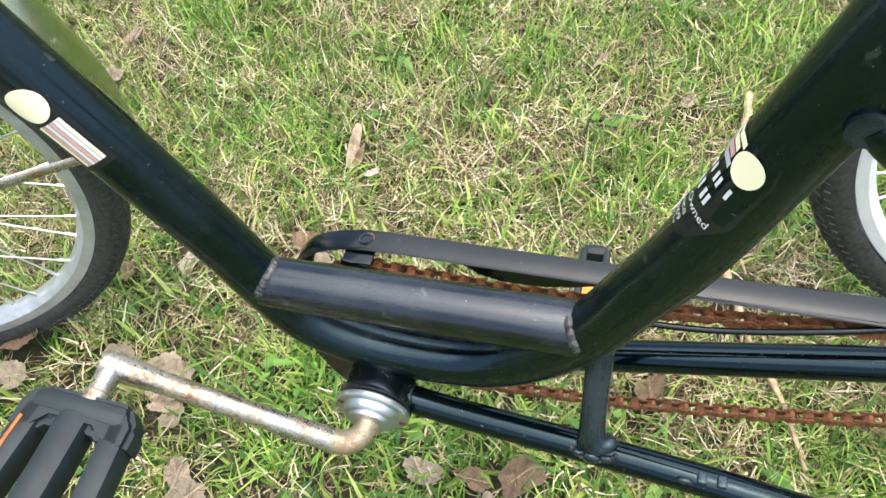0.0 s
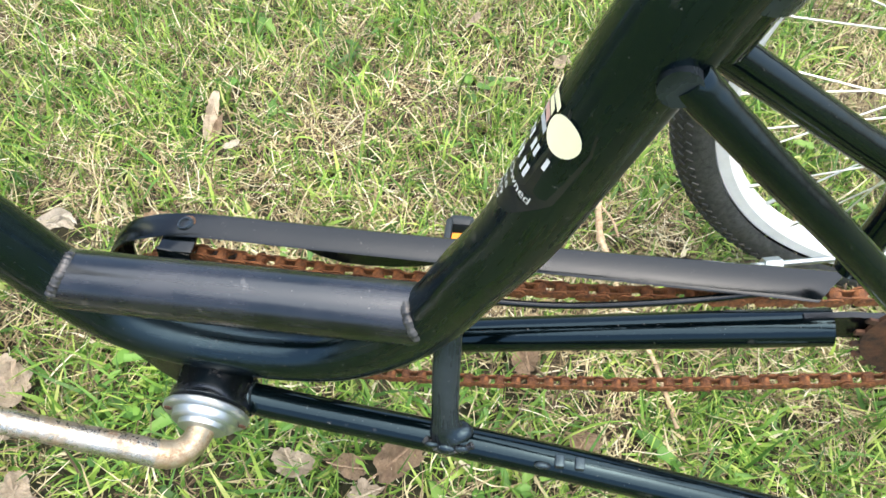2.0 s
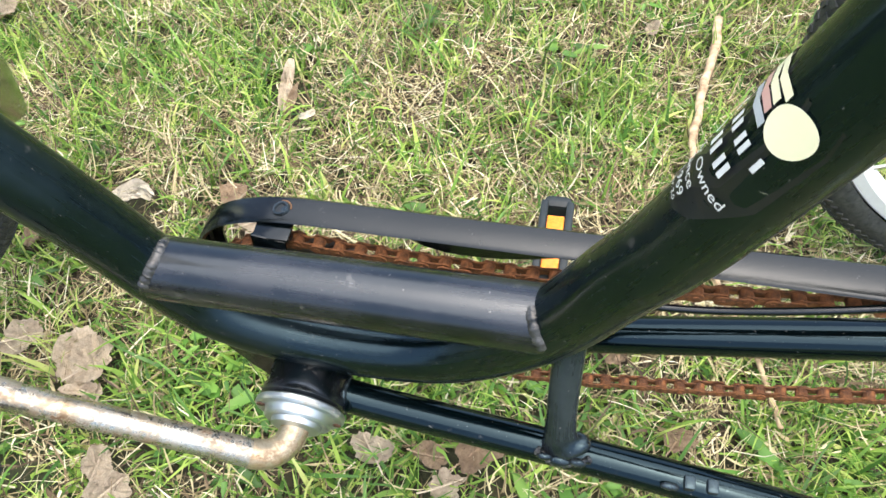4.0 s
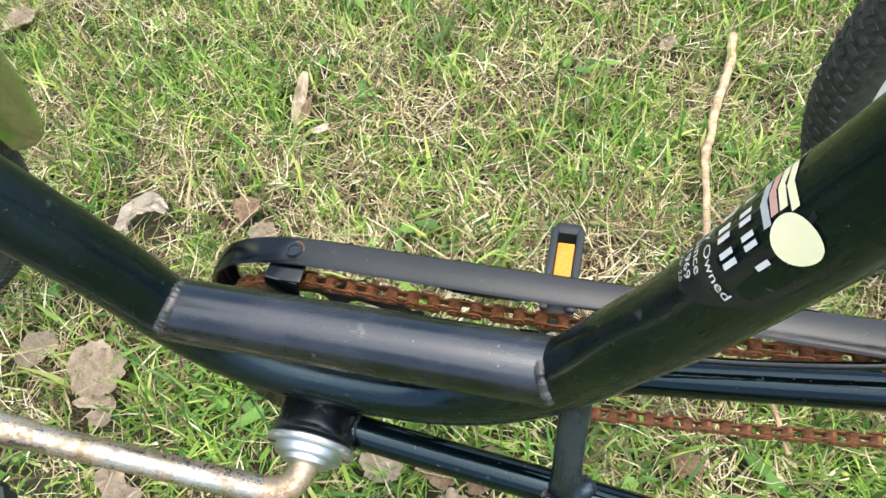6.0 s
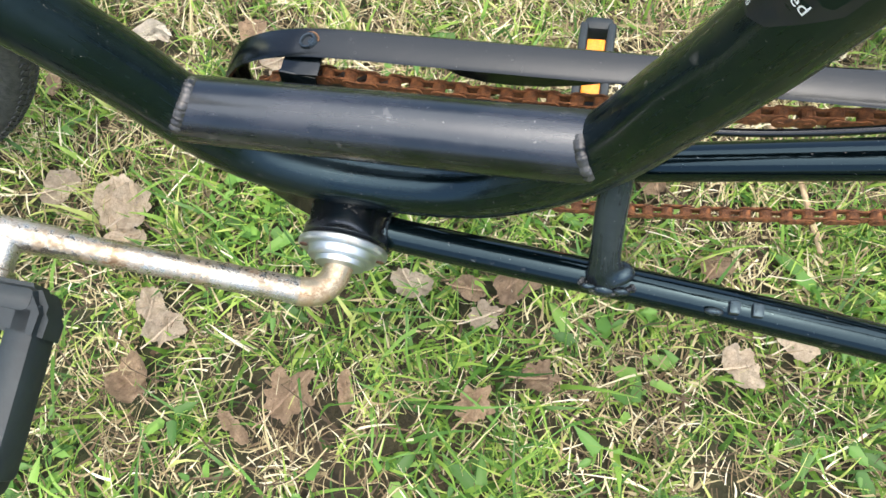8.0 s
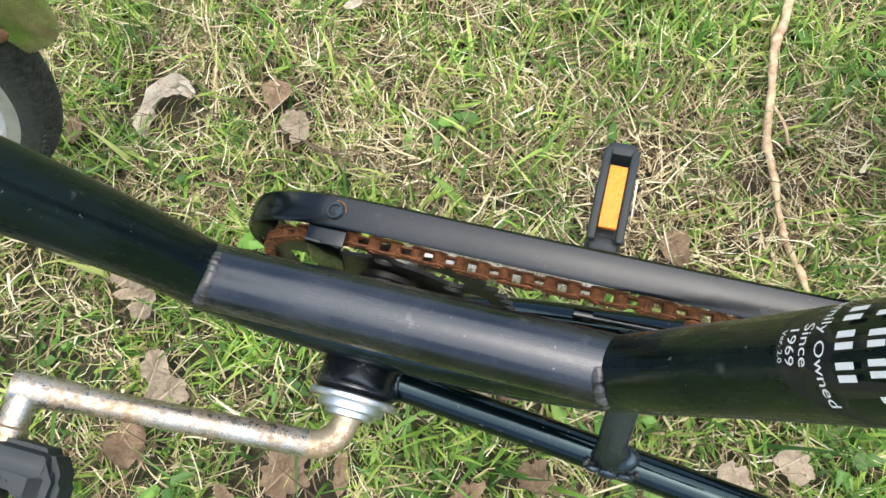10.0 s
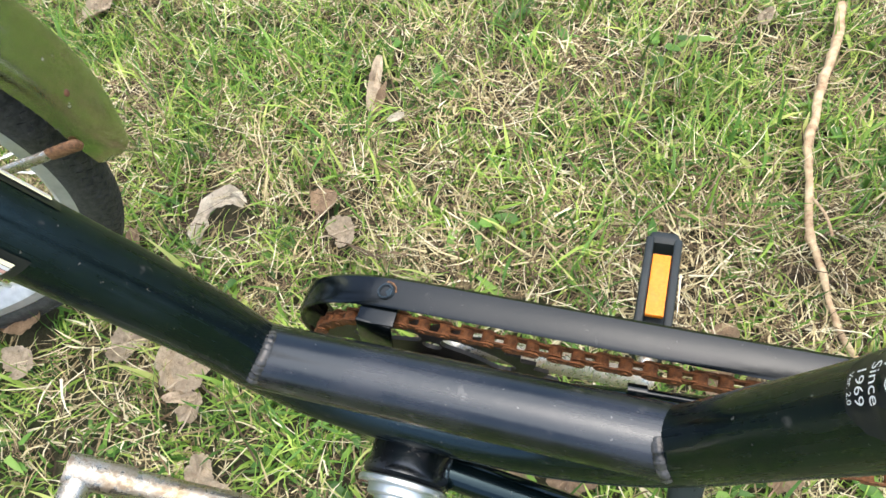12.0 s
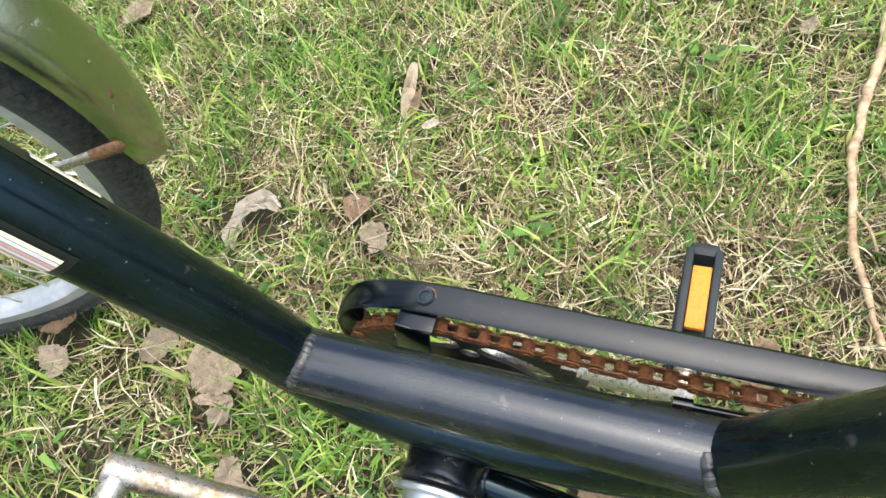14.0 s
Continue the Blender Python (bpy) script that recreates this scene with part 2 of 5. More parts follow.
def mat_ground():
    m, nt, p = material("soil_and_thatch")
    a = noise_node(nt, 3.0, 6.0, 0.6)
    b = noise_node(nt, 60.0, 8.0, 0.7)
    c1 = mix_colour(nt, ramp_node(nt, b.outputs[0], [(0.3, 0.0), (0.7, 1.0)]).outputs[0], (0.012, 0.009, 0.005), (0.060, 0.046, 0.024))
    c2 = mix_colour(nt, ramp_node(nt, b.outputs[0], [(0.3, 0.0), (0.7, 1.0)]).outputs[0], (0.011, 0.015, 0.005), (0.048, 0.060, 0.018))
    soil = mix_colour(nt, ramp_node(nt, a.outputs[0], [(0.4, 0.0), (0.6, 1.0)]).outputs[0], c1, c2)
    # past the modelled blades the sheet itself takes the colours of the turf
    sep = nt.nodes.new("ShaderNodeVectorMath")
    sep.operation = "DISTANCE"
    sep.inputs[1].default_value = (0.1, 0.9, 0.0)
    geo = nt.nodes.new("ShaderNodeNewGeometry")
    nt.links.new(geo.outputs["Position"], sep.inputs[0])
    far = nt.nodes.new("ShaderNodeMapRange")
    far.inputs[1].default_value, far.inputs[2].default_value = 0.95, 1.7
    nt.links.new(sep.outputs["Value"], far.inputs[0])
    turf = mix_colour(nt, ramp_node(nt, noise_node(nt, 14.0, 8.0, 0.75).outputs[0], [(0.35, 0.0), (0.65, 1.0)]).outputs[0], (0.030, 0.060, 0.012), (0.105, 0.120, 0.042))
    nt.links.new(mix_colour(nt, far.outputs[0], soil, turf), p.inputs["Base Color"])
    p.inputs["Roughness"].default_value = 0.95
    bump_node(nt, b.outputs[0], 0.8, 0.01, p)
    return m


SOIL = mat_ground()


# ---- mesh helpers ----
def part(name, bm, mat, parent, label="", smooth=True):
    me = bpy.data.meshes.new(name)
    bm.to_mesh(me)
    bm.free()
    me.materials.append(mat)
    if smooth:
        me.shade_smooth()
        me.set_sharp_from_angle(angle=radians(38))
    ob = new(name, me)
    ob.parent = parent
    if label:
        tagged(ob, label)
    return ob


def spline(points, steps=8):
    """Catmull-Rom through the points."""
    p = [Vector(q) for q in points]
    p = [p[0] * 2 - p[1]] + p + [p[-1] * 2 - p[-2]]
    out = []
    for i in range(1, len(p) - 2):
        a, b, c, d = p[i - 1], p[i], p[i + 1], p[i + 2]
        for k in range(steps):
            t = k / steps
            out.append(0.5 * ((2 * b) + (c - a) * t + (2 * a - 5 * b + 4 * c - d) * t * t + (3 * b - a - 3 * c + d) * t ** 3))
    out.append(p[-2])
    return out


def sweep(bm, path, radius, sides=24, caps=True, flat=(1.0, 1.0)):
    """A round bar along a path; radius is a number or one for each point. Its UVs run in metres along and round the bar."""
    rings = []
    run = [0.0]
    up = None
    for i, c in enumerate(path):
        c = Vector(c)
        if i:
            run.append(run[-1] + (c - Vector(path[i - 1])).length)
        d = (Vector(path[min(i + 1, len(path) - 1)]) - Vector(path[max(i - 1, 0)])).normalized()
        if up is None:
            up = Vector((0, 1, 0)) if abs(d.y) < 0.9 else Vector((0, 0, 1))
        side = d.cross(up).normalized()
        up = side.cross(d).normalized()
        r = radius[i] if hasattr(radius, "__len__") else radius
        rings.append([bm.verts.new(c + (side * math.cos(a) * flat[0] + up * math.sin(a) * flat[1]) * r)
                      for a in [2 * math.pi * k / sides for k in range(sides)]])
    uv = bm.loops.layers.uv.verify()
    girth = 2 * math.pi * (radius[0] if hasattr(radius, "__len__") else radius) / sides
    for i, (a, b) in enumerate(zip(rings, rings[1:])):
        for k in range(sides):
            f = bm.faces.new((a[k], a[(k + 1) % sides], b[(k + 1) % sides], b[k]))
            for loop, at in zip(f.loops, ((run[i], k), (run[i], k + 1), (run[i + 1], k + 1), (run[i + 1], k))):
                loop[uv].uv = (at[0], at[1] * girth)
    if caps:
        bm.faces.new(rings[0][::-1])
        bm.faces.new(rings[-1])
    bmesh.ops.recalc_face_normals(bm, faces=bm.faces[:])
    return bm


def fair(path, spacing=0.006, passes=14):
    """Evens a path out: equal steps, then rounds of smoothing, each answered by one that stops it from shrinking."""
    acc = [0.0]
    for a, b in zip(path, path[1:]):
        acc.append(acc[-1] + (b - a).length)
    n = round(acc[-1] / spacing)
    out, i = [], 0
    for k in range(n + 1):
        d = acc[-1] * k / n
        while i < len(path) - 2 and acc[i + 1] < d:
            i += 1
        out.append(path[i].lerp(path[i + 1], (d - acc[i]) / (acc[i + 1] - acc[i])))
    for _ in range(passes):
        for w in (0.5, -0.47):
            out = [out[0]] + [q + ((o + r) / 2 - q) * w for o, q, r in zip(out, out[1:], out[2:])] + [out[-1]]
    return out


def tube(name, points, radius, mat, parent, label="", steps=8, sides=24, smooth_path=True):
    path = spline(points, steps) if smooth_path and len(points) > 2 else [Vector(q) for q in points]
    return part(name, sweep(bmesh.new(), path, radius, sides), mat, parent, label)


def lathe_y(bm, profile, centre, sides=40):
    """Turns (radius, y) pairs round the y axis through centre."""
    rings = []
    for r, y in profile:
        if r < 1e-6:
            rings.append([bm.verts.new((centre[0], centre[1] + y, centre[2]))])
        else:
            rings.append([bm.verts.new((centre[0] + r * math.cos(a), centre[1] + y, centre[2] + r * math.sin(a)))
                          for a in [2 * math.pi * k / sides for k in range(sides)]])
    for a, b in zip(rings, rings[1:]):
        for k in range(sides):
            k2 = (k + 1) % sides
            va = [a[0]] if len(a) == 1 else [a[k], a[k2]]
            vb = [b[0]] if len(b) == 1 else [b[k2], b[k]]
            if len(va) + len(vb) > 2:
                bm.faces.new(va + vb)
    bmesh.ops.recalc_face_normals(bm, faces=bm.faces[:])
    return bm


def box(bm, size, m, bevel=0.0):
    r = bmesh.ops.create_cube(bm, size=1.0, matrix=m @ Matrix.Diagonal((*size, 1)))
    if bevel:
        es = list({e for v in r["verts"] for e in v.link_edges})
        bmesh.ops.bevel(bm, geom=es, offset=bevel, segments=2, affect="EDGES", profile=0.5)
    return bm


def extrude_outline(bm, outline, depth, m):
    """A flat plate: outline in x, z; thickness along y."""
    a = [bm.verts.new(m @ Vector((x, 0, z))) for x, z in outline]
    b = [bm.verts.new(m @ Vector((x, depth, z))) for x, z in outline]
    bm.faces.new(a)
    bm.faces.new(b[::-1])
    n = len(a)
    for i in range(n):
        bm.faces.new((a[i], b[i], b[(i + 1) % n], a[(i + 1) % n]))
    bmesh.ops.recalc_face_normals(bm, faces=bm.faces[:])
    return bm


# ---- the ground ----
def ground_height(x, y):
    return 0.010 * noise.noise(Vector((x * 2.1, y * 2.1, 0.3))) + 0.006 * noise.noise(Vector((x * 9, y * 9, 1.7))) - 0.012


def build_ground():
    bm = bmesh.new()
    near = [-3 + 0.06 * i for i in range(101)]
    xs = [-150, -60, -25, -10, -5] + near + [5, 10, 25, 60, 150]
    grid = [[bm.verts.new((x, y + 0.6, ground_height(x, y + 0.6) if abs(x) < 4 and abs(y) < 4 else -0.012)) for x in xs] for y in xs]
    for j in range(len(xs) - 1):
        for i in range(len(xs) - 1):
            bm.faces.new((grid[j][i], grid[j][i + 1], grid[j + 1][i + 1], grid[j + 1][i]))
    ob = part("ground", bm, SOIL, None)
    tagged(ob, "lawn soil with matted dry thatch under the grass", "ground", kind="structure")


build_ground()

# ---- the tricycle ----
MID = 0.278
trike = new("tricycle")
trike.location = (0, 0, 0)
tagged(trike, "black step-through adult tricycle with a rusty chain, standing on a lawn", "tricycle")
TUBE_R = 0.0181


def mid(x, z, dy=0.0):
    return (x, MID + dy, z)


MAIN = [mid(-0.310, 0.950, -0.02), mid(-0.205, 0.753, -0.012), mid(-0.101, 0.550, -0.004), mid(-0.0543, 0.450, 0.0008), mid(-0.033, 0.404), mid(-0.010, 0.368), mid(0.030, 0.350),
        mid(0.080, 0.348), mid(0.125, 0.360), mid(0.162, 0.392), mid(0.187, 0.432), mid(0.2025, 0.470), mid(0.2215, 0.515), mid(0.2428, 0.600, -0.004), mid(0.2595, 0.660, -0.006)]
MAIN_PATH = fair(spline(MAIN, 10))
part("main_tube", sweep(bmesh.new(), MAIN_PATH, TUBE_R, 48), BLACK_WORN, trike, "bent black gloss steel tube")
tube("top_tube", [mid(-0.034, 0.4085), mid(0.186, 0.424)], 0.0178, BLACK_DUSTY, trike, "short black tube, scuffed and dusty", sides=40)


def weld_ring(x, z, lean, r, seed, thick=0.0026, dy=0.0):
    """A thin seam right round a joint."""
    rnd = random.Random(seed)
    pts = []
    rad = []
    n = 90
    for k in range(n + 1):
        a = 2 * math.pi * k / n
        v = Vector((rnd.uniform(-0.0004, 0.0004), math.cos(a) * r, math.sin(a) * r))
        v.rotate(Euler((0, lean, 0)))
        pts.append(Vector((x, MID + dy, z)) + v)
        rad.append(thick + 0.00016 * math.sin(k * 0.9 + 2 * math.sin(k * 0.21)) + rnd.uniform(-0.00012, 0.00012))
    part("weld_bead", sweep(bmesh.new(), pts, rad, 10, False), BLACK_SCUFFED, trike, "painted weld seam")


def off_main(p):
    """Distance of a point from the main tube's axis."""
    best = 9.0
    for a, b in zip(MAIN_PATH, MAIN_PATH[1:]):
        d = b - a
        t = max(0.0, min(1.0, (p - a).dot(d) / d.dot(d)))
        best = min(best, (p - a - d * t).length)
    return best


def weld_seam(out, a0, a1, thick, seed):
    """A rippled bead in the crease where the short top tube meets the main tube, from angle a0 to a1 (0 faces the near side, 90 up);
    out is 1 at the tube's rear end and -1 at its front end."""
    rnd = random.Random(seed)
    lo, hi = Vector(mid(-0.034, 0.4085)), Vector(mid(0.172, 0.423))
    axis = (hi - lo).normalized()
    lift = Vector((-axis.z, 0, axis.x))
    pts, rad = [], []
    n = 70
    for i in range(n + 1):
        q = i / n
        a = radians(a0 + (a1 - a0) * q)
        spoke = Vector((0, -1, 0)) * math.cos(a) + lift * math.sin(a)
        x0, x1 = (0.09, 0.215) if out > 0 else (0.09, -0.06)
        for _ in range(22):
            xm = (x0 + x1) / 2
            if off_main(lo + axis * (xm + 0.034) + spoke * 0.0178) > TUBE_R:
                x0 = xm
            else:
                x1 = xm
        if (0.212 - x0 if out > 0 else x0 + 0.057) < 0:
            continue
        pts.append(lo + axis * (x0 + 0.034 - out * 0.0010) + spoke * (0.0160 + 0.0002 * math.sin(i * 0.9)))
        rad.append(thick * (1 + 0.05 * math.sin(i * 1.25) + rnd.uniform(-0.04, 0.04)))
    for i in range(8):
        rad[i] *= 0.45 + 0.07 * i
        rad[-1 - i] *= 0.45 + 0.07 * i
    for _ in range(3):
        pts = [pts[0]] + [(o + 2 * p + r) / 4 for o, p, r in zip(pts, pts[1:], pts[2:])] + [pts[-1]]
    bead = part("weld_bead", sweep(bmesh.new(), pts, rad, 12), WELD, trike, "lumpy worn weld bead")
    edge = [p + axis * out * 0.9 * thick + (p - Vector(mid(p.x, lo.z + (p.x - lo.x) * axis.z / axis.x))).normalized() * 0.0009 for p in pts[len(pts) // 2:]]
    part("rust_line", sweep(bmesh.new(), edge, 0.0009, 6), SEAM_RUST, bead, "thin rusty edge of the weld")


weld_ring(0.0680, 0.3160, 0.0, 0.0108, 4, 0.0016, -0.0215)
weld_seam(-1, 0, 128, 0.0038, 5)
weld_seam(1, 8, 84, 0.0036, 6)

# seat tube, cap and stays
tube("seat_tube", [mid(0.2605, 0.629), mid(0.265, 0.646), mid(0.307, 0.800)], 0.0170, BLACK, trike, smooth_path=False, sides=32)
tube("seat_collar", [mid(0.2655, 0.648), mid(0.2705, 0.666)], 0.0195, BLACK_SCUFFED, trike, smooth_path=False, sides=32)
tube("stay_boss", [(0.2550, MID - 0.010, 0.624), (0.2545, MID - 0.026, 0.625)], 0.0066, BLACK_SCUFFED, trike, "short welded boss", sides=20)
tube("seat_stay", [(0.257, MID - 0.020, 0.625), (0.264, MID - 0.0205, 0.619), (0.300, MID - 0.0205, 0.588), (0.342, MID - 0.021, 0.553), (0.47, MID - 0.024, 0.44)],
     [0.0070] * 7 + [0.0068] * 3 + [0.0066] * 23, BLACK, trike, "black stay tube with a flattened end")
tube("seat_stay", [(0.255, MID + 0.018, 0.618), (0.29, MID + 0.027, 0.594), (0.345, MID + 0.037, 0.558), (0.378, MID + 0.042, 0.537), (0.390, MID + 0.044, 0.523), (0.396, MID + 0.045, 0.500), (0.400, MID + 0.046, 0.455)],
     0.0078, BLACK, trike, "black stay tube bent downwards")
# lower stays, strut
tube("chain_stay", [(0.052, MID - 0.020, 0.316), (0.10, MID - 0.024, 0.316), (0.20, MID - 0.033, 0.326), (0.30, MID - 0.043, 0.334), (0.445, MID - 0.055, 0.328)], 0.0105, BLACK, trike, "black lower frame stay")
tube("chain_stay", [(0.060, MID + 0.030, 0.290), (0.13, MID + 0.044, 0.291), (0.20, MID + 0.0464, 0.3140), (0.30, MID + 0.0485, 0.3455), (0.425, MID + 0.051, 0.3845)], 0.0122, BLACK, trike, "black lower frame stay")


def build_strut():
    bm = bmesh.new()
    sweep(bm, spline([(0.193, MID + 0.004, 0.404), (0.195, MID - 0.014, 0.372), (0.198, MID - 0.030, 0.344), (0.202, MID - 0.033, 0.334)], 6),
          [0.0084] * 10 + [0.0085, 0.0088, 0.0094, 0.0102, 0.0114, 0.0128, 0.0140, 0.0150, 0.0152], 16, True, (1.0, 0.6))
    part("frame_strut", bm, BLACK_SCUFFED, trike, "flattened black strut welded to the stay")


build_strut()


def build_strut_weld():
    """Worn weld where the strut's foot lies on the near side of the lower stay."""
    rnd = random.Random(8)
    pts, rad = [], []
    for k in range(25):
        q = k / 24
        a = radians(62 - 34 * math.sin(math.pi * q))
        pts.append(Vector((0.186 + 0.031 * q, MID - 0.0333 - 0.0106 * math.cos(a), 0.3262 + 0.0015 * q + 0.0106 * math.sin(a))))
        rad.append(0.0024 + rnd.uniform(-0.0006, 0.0006))
    bead = part("weld_bead", sweep(bmesh.new(), pts, rad, 8), WELD, trike, "worn grey weld bead")
    for dx, dz, r in ((0.005, 0.0020, 0.0040), (0.014, -0.0012, 0.0062), (0.024, 0.0015, 0.0044)):
        bm = bmesh.new()
        bmesh.ops.create_icosphere(bm, subdivisions=3, radius=r, matrix=Matrix.Translation((0.186 + dx, MID - 0.0416, 0.3335 + dz)) @ Matrix.Diagonal((1.15, 0.55, 0.8, 1)))
        for v in bm.verts:
            v.co += Vector((0, 0, 1)) * 0.0007 * noise.noise(v.co * 420)
        part("weld_blob", bm, BLACK_SCUFFED, bead)


build_strut_weld()


# bottom bracket
BBX, BBZ = 0.044, 0.322


def build_bracket():
    bm = bmesh.new()
    lathe_y(bm, [(0.0, 0.036), (0.0225, 0.036), (0.0245, 0.034), (0.0245, -0.026), (0.026, -0.028), (0.026, -0.033), (0.024, -0.035), (0.0, -0.035)], (BBX, MID, BBZ))
    part("bracket_shell", bm, BLACK_DUSTY, trike, "black bottom bracket shell")
    bm = bmesh.new()
    extrude_outline(bm, [(-0.014, 0.373), (0.03, 0.352), (0.075, 0.350), (0.068, 0.325), (0.044, 0.300), (0.018, 0.299), (0.006, 0.322), (-0.006, 0.356)], 0.030, Matrix.Translation((0, MID - 0.015, 0)))
    part("gusset", bm, BLACK, trike, "black gusset plate", False)
    bm = bmesh.new()
    lathe_y(bm, [(0.0, -0.036), (0.0265, -0.036), (0.0275, -0.037), (0.0275, -0.0395), (0.0265, -0.0405), (0.0215, -0.0405), (0.0205, -0.042), (0.0205, -0.045),
                 (0.0195, -0.046), (0.0155, -0.046), (0.0150, -0.049), (0.0120, -0.050), (0.0, -0.050)], (BBX, MID, BBZ), 48)
    cup = part("bearing_cup", bm, ZINC, trike, "zinc-plated stepped bearing cup")
    for a in (-20, 160):
        bm = bmesh.new()
        lathe_y(bm, [(0.0026, -0.0402), (0.0026, -0.0412), (0.0, -0.0412)], (BBX + 0.0238 * math.cos(radians(a)), MID, BBZ + 0.0238 * math.sin(radians(a))), 12)
        part("pin_hole", bm, RUST_DARK, cup)


build_bracket()

# crank: one bent bar through the bracket; the axle dips a little towards the far side
RING_X, RING_Z = 0.042, 0.301
C = Vector((BBX, MID, BBZ))
ARM = Vector((-0.150, 0, 0.080)).normalized()


def build_crank():
    y0, y1 = MID - 0.050, MID - 0.068
    near_pts = [(BBX, MID - 0.035, BBZ), (BBX, y0, BBZ), C + ARM * 0.004 + Vector((0, -0.062, 0)), C + ARM * 0.014 + Vector((0, -0.069, 0)), C + ARM * 0.035 + Vector((0, -0.071, 0)),
                C + ARM * 0.10 + Vector((0, -0.075, 0)), C + ARM * 0.150 + Vector((0, -0.078, 0)), C + ARM * 0.178 + Vector((0, -0.079, 0))]
    path = spline(near_pts, 6)
    n = len(path)
    rad = [0.0095] * n
    for i in range(n):
        s = (path[i] - C).dot(ARM)
        rad[i] = 0.0083 if s < 0.03 else 0.0083 - 0.0008 * min(1, (s - 0.03) / 0.05)
        if s > 0.15:
            rad[i] = 0.0086
        if s > 0.172:
            rad[i] = 0.0082
    arm = part("crank", sweep(bmesh.new(), path, rad, 20), CHROME_RUST, trike, "rust-pitted chrome crank arm")
    part("crank_elbow", sweep(bmesh.new(), path[3:22], [r + 0.0004 for r in rad[3:22]], 20), RUST_ARM, arm, "brown rusted crank bend")
    far_pts = [(BBX, MID + 0.035, BBZ), (RING_X, MID + 0.056, RING_Z), (RING_X + 0.012, MID + 0.067, RING_Z - 0.008), (RING_X + 0.045, MID + 0.075, RING_Z - 0.030), (0.168, MID + 0.100, 0.195), (0.190, MID + 0.106, 0.179)]
    part("crank", sweep(bmesh.new(), spline(far_pts, 6), 0.0088, 16), CHROME_BRIGHT, trike, "bright chrome crank arm")


build_crank()
part("lock_nut", lathe_y(bmesh.new(), [(0.010, 0.035), (0.0185, 0.035), (0.0185, 0.0405), (0.016, 0.0415), (0.010, 0.0415)], (BBX, MID, BBZ), 24), RING_DARK, trike, "dark crank lock nut")


def build_pedal(origin, spin, side, open_top):
    """A block pedal: y runs outwards from the crank, the tread faces local z."""
    root = new("pedal")
    root.parent = trike
    root.matrix_basis = Matrix.Translation(origin) @ Matrix.Rotation(radians(spin), 4, "Y") @ Matrix.Diagonal((1, side, 1, 1))
    tagged(root, "black plastic block pedal with amber reflectors")
    bm = bmesh.new()
    sweep(bm, [(0, -0.004, 0), (0, 0.012, 0), (0, 0.013, 0), (0, 0.02, 0)], [0.0075, 0.0075, 0.009, 0.009], 16)
    part("spindle", bm, CHROME_RUST, root, "rusty pedal spindle")
    bm = bmesh.new()
    sweep(bm, [(0, 0.018, -0.002), (0, 0.112, -0.002)], 0.0085, 16)
    part("barrel", bm, RUBBER, root)
    for y, wide in ((0.026, 0.062), (0.110, 0.076)):
        bm = bmesh.new()
        box(bm, (wide, 0.014, 0.026), Matrix.Translation((0, y, 0)), 0.0055)
        part("end_block", bm, RUBBER, root)
    for sx in (-1, 1):
        if open_top:
            # solid side rail; a strip of reflector lies in a slot along one of them
            bm = bmesh.new()
            box(bm, (0.0165, 0.084, 0.022), Matrix.Translation((sx * 0.0300, 0.068, 0)) @ Matrix.Rotation(radians(-4 * sx), 4, "Z"), 0.0045)
            part("frame_bar", bm, RUBBER, root)
            if sx < 0:
                bm = bmesh.new()
                box(bm, (0.0026, 0.062, 0.004), Matrix.Translation((-0.0325, 0.070, 0.0100)) @ Matrix.Rotation(radians(4), 4, "Z"), 0.0006)
                part("reflector", bm, AMBER_DULL, root, "dull amber reflector strip")
        else:
            for zz in (-0.0115, 0.0115):
                bm = bmesh.new()
                box(bm, (0.0075, 0.084, 0.007), Matrix.Translation((sx * 0.0350, 0.068, zz)), 0.0022)
                part("frame_bar", bm, RUBBER, root)
            bm = bmesh.new()
            box(bm, (0.006, 0.056, 0.0150), Matrix.Translation((sx * 0.0340, 0.066, 0)), 0.001)
            part("reflector", bm, AMBER, root, "amber reflector")
            bm = bmesh.new()
            box(bm, (0.014, 0.086, 0.021), Matrix.Translation((sx * 0.0135, 0.068, 0)), 0.0045)
            part("tread_block", bm, RUBBER, root)
    if open_top:
        bm = bmesh.new()
        box(bm, (0.0215, 0.088, 0.0235), Matrix.Translation((-0.001, 0.068, 0.001)), 0.0065)
        part("tread_block", bm, RUBBER, root)
        # broad shoulder next to the crank, chamfered at its corners
        bm = bmesh.new()
        extrude_outline(bm, [(-0.0290, 0.017), (0.0290, 0.017), (0.0390, 0.030), (0.0390, 0.046), (0.0200, 0.044), (0.0120, 0.038), (-0.0140, 0.038), (-0.0215, 0.046), (-0.0385, 0.048), (-0.0385, 0.026)],
                        0.0215, Matrix.Translation((0, 0, -0.0105)) @ Matrix.Rotation(radians(90), 4, "X") @ Matrix.Diagonal((1, 1, -1, 1)))
        bmesh.ops.recalc_face_normals(bm, faces=bm.faces[:])
        bmesh.ops.bevel(bm, geom=[e for e in bm.edges if e.calc_face_angle(0) > 0.5], offset=0.0035, segments=2, affect="EDGES")
        part("shoulder", bm, RUBBER, root)


build_pedal(C + ARM * 0.170 + Vector((0, -0.086, 0)), 4, -1, True)
build_pedal(Vector((0.187, 0.390, 0.176)), 86, 1, False)

# chainring, sprocket, chain
CHAIN_Y = MID + 0.0445
RING_R = 0.0830
SPX, SPZ, SP_R = 0.488, 0.400, 0.0510


